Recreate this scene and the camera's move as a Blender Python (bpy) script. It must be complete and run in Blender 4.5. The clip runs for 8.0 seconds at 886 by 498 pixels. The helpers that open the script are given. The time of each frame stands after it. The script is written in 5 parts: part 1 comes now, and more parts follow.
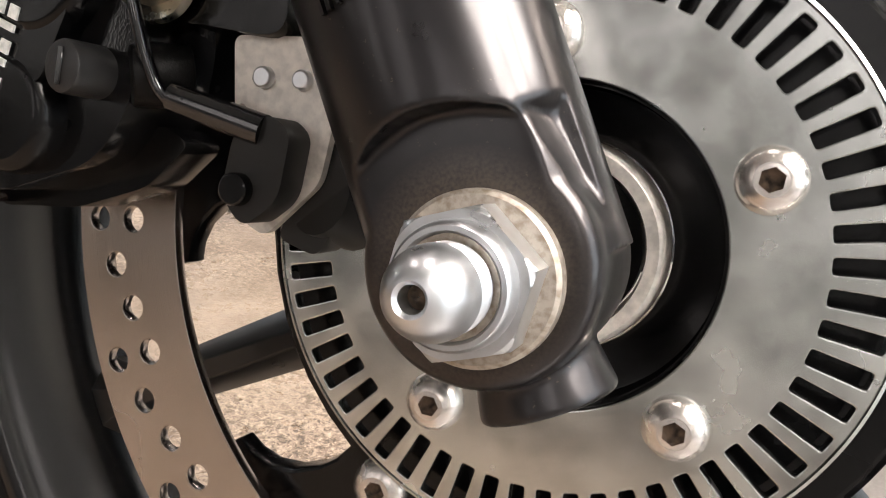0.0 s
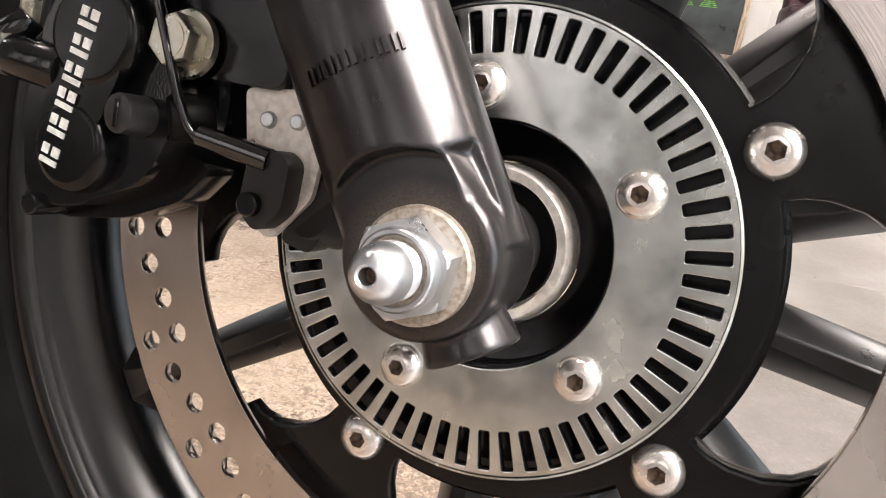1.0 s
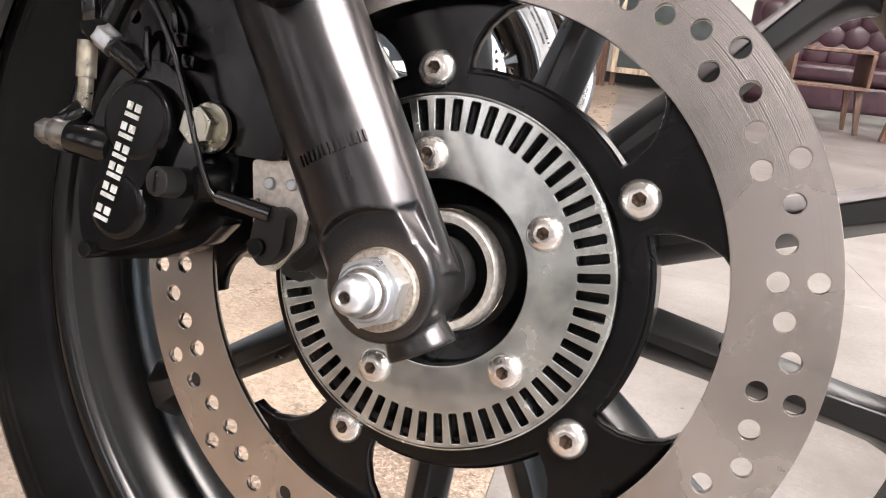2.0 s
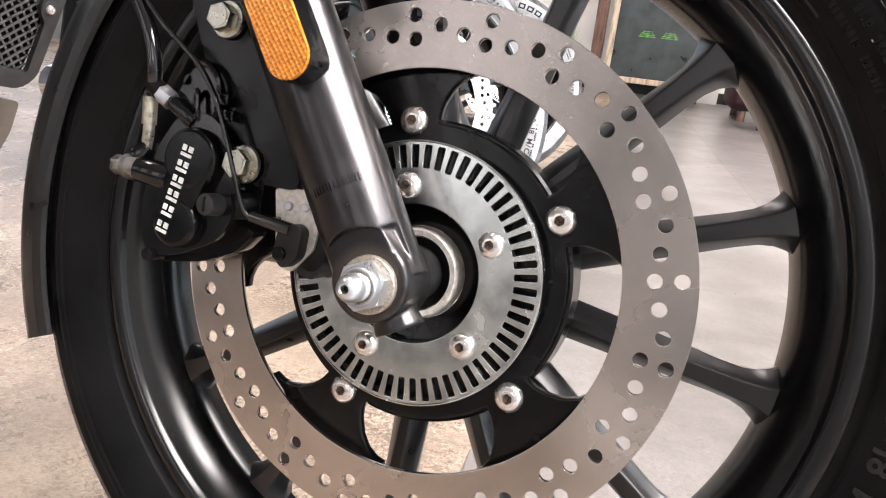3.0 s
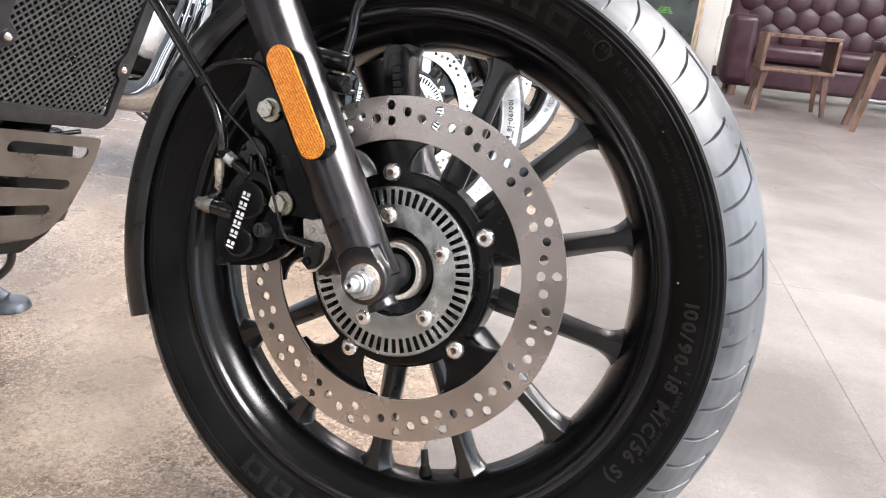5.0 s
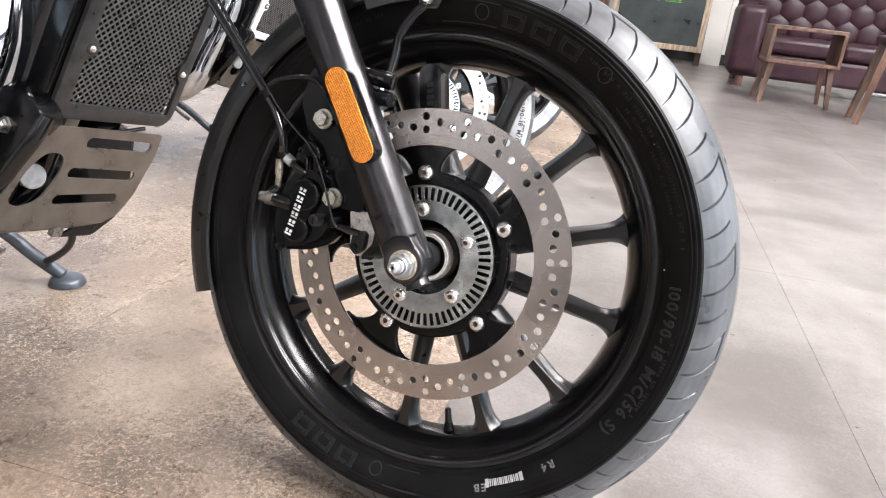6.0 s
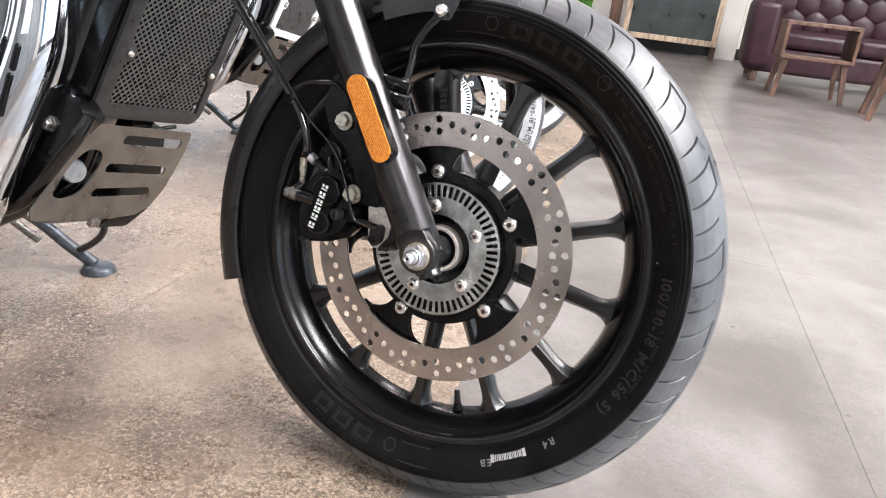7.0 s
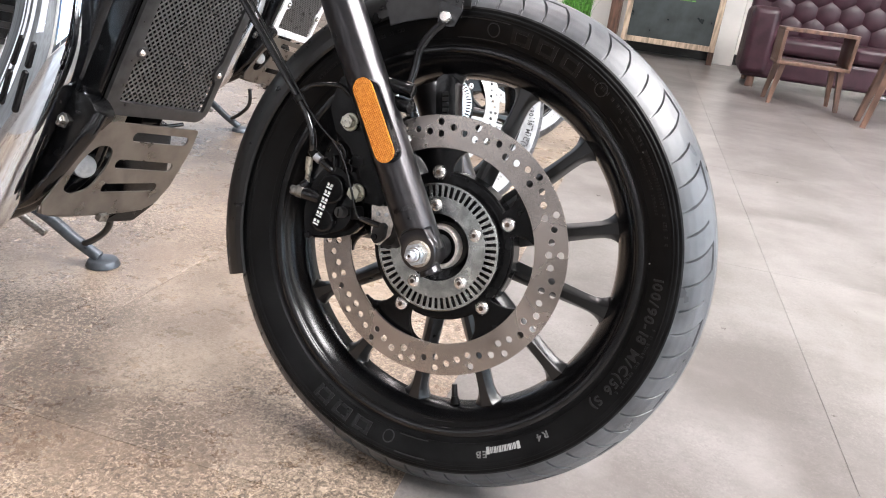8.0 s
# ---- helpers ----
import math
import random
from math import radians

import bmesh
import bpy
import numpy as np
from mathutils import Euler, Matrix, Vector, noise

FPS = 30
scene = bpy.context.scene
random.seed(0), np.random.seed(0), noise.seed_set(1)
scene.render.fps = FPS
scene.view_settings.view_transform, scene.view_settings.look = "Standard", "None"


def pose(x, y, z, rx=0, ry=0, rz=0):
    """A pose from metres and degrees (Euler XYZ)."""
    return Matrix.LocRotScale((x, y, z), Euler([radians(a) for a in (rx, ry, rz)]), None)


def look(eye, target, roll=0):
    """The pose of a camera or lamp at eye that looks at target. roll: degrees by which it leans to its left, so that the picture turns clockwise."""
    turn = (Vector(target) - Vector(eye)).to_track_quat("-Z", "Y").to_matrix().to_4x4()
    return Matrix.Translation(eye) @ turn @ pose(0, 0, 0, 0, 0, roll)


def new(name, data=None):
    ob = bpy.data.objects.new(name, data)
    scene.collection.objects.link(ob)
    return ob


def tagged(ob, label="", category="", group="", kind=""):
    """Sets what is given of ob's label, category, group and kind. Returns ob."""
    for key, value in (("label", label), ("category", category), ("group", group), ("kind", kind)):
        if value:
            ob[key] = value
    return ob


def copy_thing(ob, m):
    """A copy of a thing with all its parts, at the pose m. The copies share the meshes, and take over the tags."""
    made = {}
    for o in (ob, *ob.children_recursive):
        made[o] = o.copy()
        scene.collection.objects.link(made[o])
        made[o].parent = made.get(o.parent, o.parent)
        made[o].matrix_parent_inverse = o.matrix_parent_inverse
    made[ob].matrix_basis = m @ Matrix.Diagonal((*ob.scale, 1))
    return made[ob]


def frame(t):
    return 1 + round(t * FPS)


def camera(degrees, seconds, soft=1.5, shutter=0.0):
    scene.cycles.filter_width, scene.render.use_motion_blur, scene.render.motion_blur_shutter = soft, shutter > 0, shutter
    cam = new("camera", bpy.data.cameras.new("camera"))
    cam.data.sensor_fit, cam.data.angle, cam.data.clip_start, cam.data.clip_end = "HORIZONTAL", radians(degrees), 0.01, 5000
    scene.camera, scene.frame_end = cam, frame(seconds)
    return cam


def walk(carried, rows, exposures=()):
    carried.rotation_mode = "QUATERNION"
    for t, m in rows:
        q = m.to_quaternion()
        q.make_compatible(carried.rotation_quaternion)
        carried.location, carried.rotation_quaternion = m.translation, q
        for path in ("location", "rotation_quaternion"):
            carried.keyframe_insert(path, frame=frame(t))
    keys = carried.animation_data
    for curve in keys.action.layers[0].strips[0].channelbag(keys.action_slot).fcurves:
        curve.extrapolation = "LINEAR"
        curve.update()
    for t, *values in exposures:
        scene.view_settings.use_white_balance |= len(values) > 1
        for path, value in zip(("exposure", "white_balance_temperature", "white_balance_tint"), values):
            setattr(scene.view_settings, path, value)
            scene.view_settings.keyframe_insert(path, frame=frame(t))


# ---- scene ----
cam = camera(63.3, 8.0, soft=1.1)
# seconds, eye (m), rotation (degrees)
PATH = [
    (0.0, 0.0364, -0.1626, 0.3783, 70.52, -6.99, 23.54),
    (0.5, 0.0477, -0.1858, 0.3852, 70.35, -6.99, 24.54),
    (1.0, 0.0670, -0.2096, 0.3971, 70.89, -6.55, 23.14),
    (1.5, 0.0849, -0.2401, 0.4089, 71.59, -6.28, 22.26),
    (2.0, 0.1034, -0.2747, 0.4257, 72.88, -5.54, 21.53),
    (2.2, 0.1101, -0.2907, 0.4314, 73.38, -5.50, 21.41),
    (3.3, 0.1638, -0.3955, 0.4695, 73.04, -6.12, 21.19),
    (3.5, 0.1724, -0.4129, 0.4748, 72.90, -5.96, 21.11),
    (4.0, 0.1954, -0.4540, 0.5008, 71.99, -5.24, 20.39),
    (4.5, 0.2161, -0.5003, 0.5245, 71.05, -4.61, 19.96),
    (4.7, 0.2301, -0.5208, 0.5399, 71.17, -4.81, 21.00),
    (5.8, 0.2654, -0.6589, 0.6009, 69.57, -5.65, 21.42),
    (6.0, 0.2655, -0.6736, 0.6052, 69.52, -5.74, 21.97),
    (6.5, 0.2731, -0.7047, 0.6139, 68.19, -6.37, 22.11),
    (7.0, 0.2879, -0.7289, 0.6285, 68.79, -5.86, 23.11),
    (7.5, 0.2935, -0.7479, 0.6354, 68.79, -6.59, 22.58),
    (8.0, 0.2937, -0.7568, 0.6363, 68.80, -6.75, 23.13),
]
walk(cam, [(t, pose(x, y, z, rx, ry, rz)) for t, x, y, z, rx, ry, rz in PATH], [(0.0, 0.03, 6750, 11), (1.5, 0.36, 6600, 13), (4.0, 0.40, 6250, 12), (6.0, 0.30, 6150, 11), (8.0, 0.21, 6150, 11)])

# ---- light: daylight through the showroom's glass fronts ----
world = bpy.data.worlds.new("sky")
scene.world = world
world.use_nodes = True
wn = world.node_tree
sky = wn.nodes.new("ShaderNodeTexSky")
sky.sky_type = "NISHITA"
sky.sun_disc = False
sky.sun_elevation, sky.sun_rotation = radians(68), radians(120)
wn.links.new(sky.outputs[0], wn.nodes["Background"].inputs[0])
wn.nodes["Background"].inputs[1].default_value = 0.1

sun_data = bpy.data.lights.new("sun", "SUN")
sun_data.energy, sun_data.angle, sun_data.color = 2.0, radians(0.6), (1.0, 0.95, 0.88)
sun = new("sun", sun_data)
sun.matrix_world = look((0, 0, 30), (-4.5, 6.0, 10))


def window_light(name, place, target, width, height, watts, tone):
    data = bpy.data.lights.new(name, "AREA")
    data.shape, data.size, data.size_y, data.energy, data.color = "RECTANGLE", width, height, watts, tone
    ob = new(name, data)
    ob.matrix_world = look(place, target)
    return ob


# Area lamps outside unseen windows stand in for the sky's light.
window_light("daylight_east", (5.30, 0.825, 2.28), (0, 0.825, 2.28), 6.4, 3.6, 300, (0.82, 0.93, 1.0))
window_light("daylight_west", (-6.30, 5.75, 2.55), (0, 5.75, 2.55), 4.8, 3.8, 95, (0.93, 0.96, 1.0))
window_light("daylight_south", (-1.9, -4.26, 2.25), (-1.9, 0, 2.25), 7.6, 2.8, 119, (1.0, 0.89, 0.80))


# ---- materials ----
def mat(name, base, rough=0.5, metal=0.0, vary=0.15, grain=60.0, fine=900.0, bump=0.05, tint=None, coat=0.0, rough_vary=0.1, spread=0.0, turned=False, aniso=0.0, stretch=(1, 1, 1), gloss=0.5):
    """A surface with stains at one scale, grain at another and fine relief."""
    m = bpy.data.materials.new(name)
    m.use_nodes = True
    t = m.node_tree
    n, link = t.nodes, t.links.new
    b = n["Principled BSDF"]
    co = n.new("ShaderNodeTexCoord")
    mp = n.new("ShaderNodeMapping")
    mp.inputs["Scale"].default_value = stretch
    link(co.outputs["Object"], mp.inputs[0])
    big, small = n.new("ShaderNodeTexNoise"), n.new("ShaderNodeTexNoise")
    big.inputs["Scale"].default_value, big.inputs["Detail"].default_value = grain, 5
    small.inputs["Scale"].default_value, small.inputs["Detail"].default_value = fine, 3
    link(mp.outputs[0], big.inputs[0])
    link(mp.outputs[0], small.inputs[0])
    height = small.outputs[0]
    if turned:
        sp = n.new("ShaderNodeSeparateXYZ")
        link(co.outputs["Object"], sp.inputs[0])
        cx = n.new("ShaderNodeCombineXYZ")
        link(sp.outputs[0], cx.inputs[0])
        link(sp.outputs[2], cx.inputs[1])
        ln = n.new("ShaderNodeVectorMath")
        ln.operation = "LENGTH"
        link(cx.outputs[0], ln.inputs[0])
        rings = n.new("ShaderNodeTexNoise")
        rings.noise_dimensions = "1D"
        rings.inputs["Scale"].default_value, rings.inputs["Detail"].default_value = 1600, 2
        link(ln.outputs["Value"], rings.inputs["W"])
        height = rings.outputs[0]
    mix = n.new("ShaderNodeMix")
    mix.data_type = "RGBA"
    lo = tint if tint else tuple(c * (1 - 2 * vary) for c in base)
    hi = tuple(min(1, c * (1 + vary)) for c in base)
    mix.inputs[6].default_value, mix.inputs[7].default_value = (*lo, 1), (*hi, 1)
    ramp = n.new("ShaderNodeMapRange")
    ramp.inputs["From Min"].default_value, ramp.inputs["From Max"].default_value = 0.35, 0.6
    link(big.outputs[0], ramp.inputs[0])
    link(ramp.outputs[0], mix.inputs[0])
    colour = mix.outputs[2]
    if spread:
        info = n.new("ShaderNodeObjectInfo")
        hsv = n.new("ShaderNodeHueSaturation")
        k = n.new("ShaderNodeMapRange")
        k.inputs["To Min"].default_value, k.inputs["To Max"].default_value = 1 - spread, 1 + spread
        link(info.outputs["Random"], k.inputs[0])
        link(k.outputs[0], hsv.inputs["Value"])
        link(colour, hsv.inputs["Color"])
        colour = hsv.outputs[0]
    link(colour, b.inputs["Base Color"])
    rr = n.new("ShaderNodeMapRange")
    rr.inputs["From Min"].default_value, rr.inputs["From Max"].default_value = 0.3, 0.7
    rr.inputs["To Min"].default_value, rr.inputs["To Max"].default_value = max(0.02, rough - rough_vary), min(1, rough + rough_vary)
    link(big.outputs[0], rr.inputs[0])
    link(rr.outputs[0], b.inputs["Roughness"])
    b.inputs["Metallic"].default_value = metal
    b.inputs["Specular IOR Level"].default_value = gloss
    b.inputs["Coat Weight"].default_value = coat
    b.inputs["Coat Roughness"].default_value = 0.15
    if aniso:
        b.inputs["Anisotropic"].default_value = aniso
        tan = n.new("ShaderNodeTangent")
        tan.direction_type, tan.axis = "RADIAL", "Y"
        link(tan.outputs[0], b.inputs["Tangent"])
    if bump:
        bp = n.new("ShaderNodeBump")
        bp.inputs["Strength"].default_value = bump
        bp.inputs["Distance"].default_value = 0.001
        link(height, bp.inputs["Height"])
        link(bp.outputs[0], b.inputs["Normal"])
    return m


satin_black = mat("satin_black", (0.0028, 0.0028, 0.0031), 0.2, 0.0, 0.1, 40, 1500, 0.015, gloss=0.3)
gloss_black = mat("gloss_black", (0.0045, 0.0045, 0.005), 0.12, 0.0, 0.2, 50, 1200, 0.04)
rim_black = mat("rim_black", (0.0032, 0.0032, 0.0036), 0.20, 0.0, 0.1, 40, 1500, 0.0, gloss=0.55, rough_vary=0.0)
spoke_black = mat("spoke_black", (0.0035, 0.0035, 0.0038), 0.3, 0.0, 0.1, 40, 1500, 0.005, gloss=0.7, rough_vary=0.03)
matt_plastic = mat("matt_plastic", (0.014, 0.0138, 0.014), 0.5, 0.0, 0.1, 50, 2500, 0.03, gloss=0.4)
guard_black = mat("guard_black", (0.008, 0.008, 0.0083), 0.34, 0.0, 0.08, 50, 2500, 0.02, gloss=0.55)
fork_paint = mat("fork_paint", (0.034, 0.032, 0.034), 0.32, 0.85, 0.08, 60, 2200, 0.01, coat=0.4, rough_vary=0.05)


def dusted(m, dust, heavy):
    """Pale specks all over, and brown road dust caked about the axle (local y axis)."""
    t = m.node_tree
    n, link = t.nodes, t.links.new
    b = n["Principled BSDF"]

    def remap(v, a, c, lo, hi):
        r = n.new("ShaderNodeMapRange")
        for k, q in zip(("From Min", "From Max", "To Min", "To Max"), (a, c, lo, hi)):
            r.inputs[k].default_value = q
        link(v, r.inputs[0])
        return r.outputs[0]

    def joined(how, a, c):
        x = n.new("ShaderNodeMath")
        x.operation = how
        link(a, x.inputs[0])
        link(c, x.inputs[1])
        return x.outputs[0]

    co = n.new("ShaderNodeTexCoord")
    sp, cx, ln = n.new("ShaderNodeSeparateXYZ"), n.new("ShaderNodeCombineXYZ"), n.new("ShaderNodeVectorMath")
    ln.operation = "LENGTH"
    link(co.outputs["Object"], sp.inputs[0])
    link(sp.outputs[0], cx.inputs[0])
    link(sp.outputs[2], cx.inputs[1])
    link(cx.outputs[0], ln.inputs[0])
    speck, zone, cake = n.new("ShaderNodeTexNoise"), n.new("ShaderNodeTexNoise"), n.new("ShaderNodeTexNoise")
    for x, s, d in ((speck, 1100, 2), (zone, 70, 3), (cake, 1500, 5)):
        x.inputs["Scale"].default_value, x.inputs["Detail"].default_value = s, d
        link(co.outputs["Object"], x.inputs[0])
    specks = joined("MULTIPLY", remap(speck.outputs[0], 0.69, 0.74, 0, 0.55), remap(zone.outputs[0], 0.42, 0.6, 0, 1))
    near = joined("MULTIPLY", remap(ln.outputs["Value"], 0.0145, 0.0215, heavy, 0), remap(cake.outputs[0], 0.25, 0.75, 0.2, 1))
    amount = joined("MAXIMUM", specks, near)
    mix = n.new("ShaderNodeMix")
    mix.data_type = "RGBA"
    link(amount, mix.inputs[0])
    link(b.inputs["Base Color"].links[0].from_socket, mix.inputs[6])
    mix.inputs[7].default_value = (*dust, 1)
    link(mix.outputs[2], b.inputs["Base Color"])
    link(remap(amount, 0, 1, b.inputs["Metallic"].default_value, 0), b.inputs["Metallic"])
    rough = b.inputs["Roughness"].links[0].from_socket
    link(joined("MAXIMUM", rough, remap(amount, 0, 0.6, 0, 0.75)), b.inputs["Roughness"])


dusted(fork_paint, (0.13, 0.098, 0.072), 0.6)
rubber = mat("rubber", (0.0040, 0.0040, 0.0042), 0.40, 0.0, 0.3, 30, 1800, 0.12, gloss=0.16)
tread_rubber = mat("tread_rubber", (0.064, 0.066, 0.071), 0.36, 0.0, 0.18, 22, 1500, 0.2)
pale_rubber = mat("pale_rubber", (0.33, 0.335, 0.345), 0.6, 0.0, 0.2, 22, 1500, 0.15)
disc_steel = mat("disc_steel", (0.50, 0.455, 0.425), 0.25, 1.0, 0.06, 14, 900, 0.06, turned=True, aniso=0.8, rough_vary=0.06)
ring_steel = mat("ring_steel", (0.67, 0.69, 0.67), 0.22, 1.0, 0.11, 70, 900, 0.008, turned=True, aniso=0.6, rough_vary=0.07)
zinc = mat("zinc", (0.68, 0.70, 0.73), 0.30, 0.95, 0.05, 160, 2600, 0.0, tint=(0.62, 0.63, 0.64), rough_vary=0.03)
zinc_dull = mat("zinc_dull", (0.44, 0.40, 0.35), 0.45, 0.8, 0.2, 700, 2200, 0.01, tint=(0.34, 0.28, 0.22))
zinc_yellow = mat("zinc_yellow", (0.66, 0.64, 0.55), 0.33, 0.95, 0.05, 200, 1800, 0.06)
stainless = mat("stainless", (0.88, 0.83, 0.79), 0.26, 0.95, 0.04, 200, 1500, 0.0, rough_vary=0.02)
socket_dark = mat("socket_dark", (0.10, 0.07, 0.05), 0.5, 0.7, 0.4, 400, 1500, 0.2)
chrome = mat("chrome", (0.66, 0.70, 0.75), 0.02, 1.0, 0.02, 20, 900, 0.0, rough_vary=0.0)
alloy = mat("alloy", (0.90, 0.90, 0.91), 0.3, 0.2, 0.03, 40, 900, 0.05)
skid_grey = mat("skid_grey", (0.155, 0.139, 0.122), 0.34, 0.7, 0.12, 25, 1400, 0.08)
grill_black = mat("grill_black", (0.135, 0.132, 0.13), 0.33, 0.7, 0.05, 80, 1500, 0.05)
stand_grey = mat("stand_grey", (0.085, 0.096, 0.112), 0.36, 0.4, 0.2, 60, 1500, 0.06)
frame_grey = mat("frame_grey", (0.036, 0.0355, 0.036), 0.36, 0.4, 0.15, 50, 1500, 0.06)
white_print = mat("white_print", (0.75, 0.75, 0.73), 0.5, 0.0, 0.1, 600, 1500, 0.0)
label_print = mat("label_print", (0.42, 0.42, 0.41), 0.5, 0.0, 0.1, 600, 1500, 0.0)
grey_print = mat("grey_print", (0.16, 0.16, 0.155), 0.5, 0.0, 0.3, 600, 1500, 0.0)
grey_relief = mat("grey_relief", (0.016, 0.016, 0.016), 0.4, 0.1, 0.2, 300, 1500, 0.05)
hose_rubber = mat("hose_rubber", (0.007, 0.007, 0.008), 0.06, 0.0, 0.2, 100, 1500, 0.02, gloss=0.9, rough_vary=0.02)
brass_sleeve = mat("brass_sleeve", (0.50, 0.45, 0.36), 0.35, 0.8, 0.2, 200, 1500, 0.1)
wood = mat("wood", (0.105, 0.056, 0.038), 0.4, 0.0, 0.25, 6, 60, 0.1, stretch=(6, 6, 1))
pale_wood = mat("pale_wood", (0.46, 0.36, 0.26), 0.45, 0.0, 0.2, 6, 60, 0.1, stretch=(6, 6, 1))
leather = mat("leather", (0.026, 0.008, 0.013), 0.42, 0.0, 0.2, 12, 300, 0.25, gloss=0.35)
board_slate = mat("board_slate", (0.035, 0.045, 0.045), 0.35, 0.0, 0.2, 5, 200, 0.05)
wall_paint = mat("wall_paint", (0.72, 0.70, 0.66), 0.6, 0.0, 0.05, 2, 150, 0.1)
dark_wall = mat("dark_wall", (0.14, 0.14, 0.14), 0.6, 0.0, 0.15, 2, 150, 0.1)
ceiling_paint = mat("ceiling_paint", (0.30, 0.295, 0.285), 0.7, 0.0, 0.05, 2, 150, 0.1)
baseboard_paint = mat("baseboard_paint", (0.02, 0.02, 0.02), 0.4, 0.0, 0.2, 6, 150, 0.05)
window_metal = mat("window_metal", (0.12, 0.12, 0.125), 0.4, 0.4, 0.1, 10, 200, 0.05)
leaf_green = mat("leaf_green", (0.10, 0.30, 0.04), 0.45, 0.0, 0.35, 30, 200, 0.1)
asphalt = mat("asphalt", (0.12, 0.12, 0.115), 0.9, 0.0, 0.2, 3, 120, 0.2)


bearing_steel = mat("bearing_steel", (0.78, 0.74, 0.69), 0.45, 0.5, 0.1, 300, 1500, 0.06)


core_black = mat("core_black", (0.006, 0.006, 0.006), 0.9, 0.0, 0.1, 80, 1500, 0.0, gloss=0.05)


relief_rubber = mat("relief_rubber", (0.0080, 0.0080, 0.0083), 0.34, 0.0, 0.2, 300, 1500, 0.05, gloss=0.26)


cap_grey = mat("cap_grey", (0.30, 0.30, 0.30), 0.45, 0.5, 0.1, 120, 1500, 0.05)
steel_dark = mat("steel_dark", (0.26, 0.25, 0.235), 0.35, 0.9, 0.2, 200, 1500, 0.1)


def reflector_material():
    m = mat("amber", (0.62, 0.18, 0.008), 0.14, 0.0, 0.05, 120, 900, 0.0, coat=0.4)
    t = m.node_tree
    n, link = t.nodes, t.links.new
    b = n["Principled BSDF"]
    co = n.new("ShaderNodeTexCoord")
    mp = n.new("ShaderNodeMapping")
    mp.inputs["Scale"].default_value = (1, 0.0, 1)
    mp.inputs["Rotation"].default_value = (0, radians(38), 0)
    link(co.outputs["Object"], mp.inputs[0])
    v = n.new("ShaderNodeTexVoronoi")
    v.inputs["Scale"].default_value = 430
    v.inputs["Randomness"].default_value = 0.2
    link(mp.outputs[0], v.inputs[0])
    bp = n.new("ShaderNodeBump")
    bp.inputs["Strength"].default_value, bp.inputs["Distance"].default_value = 0.7, 0.0015
    cell, mosaic, k = n.new("ShaderNodeSeparateColor"), n.new("ShaderNodeMix"), n.new("ShaderNodeMapRange")
    link(v.outputs["Color"], cell.inputs[0])
    link(cell.outputs[0], k.inputs[0])
    mosaic.data_type = "RGBA"
    mosaic.inputs[6].default_value, mosaic.inputs[7].default_value = (0.52, 0.165, 0.014, 1), (0.66, 0.245, 0.028, 1)
    link(k.outputs[0], mosaic.inputs[0])
    link(mosaic.outputs[2], b.inputs["Base Color"])
    link(v.outputs["Distance"], bp.inputs["Height"])
    link(bp.outputs[0], b.inputs["Normal"])
    return m


amber = reflector_material()


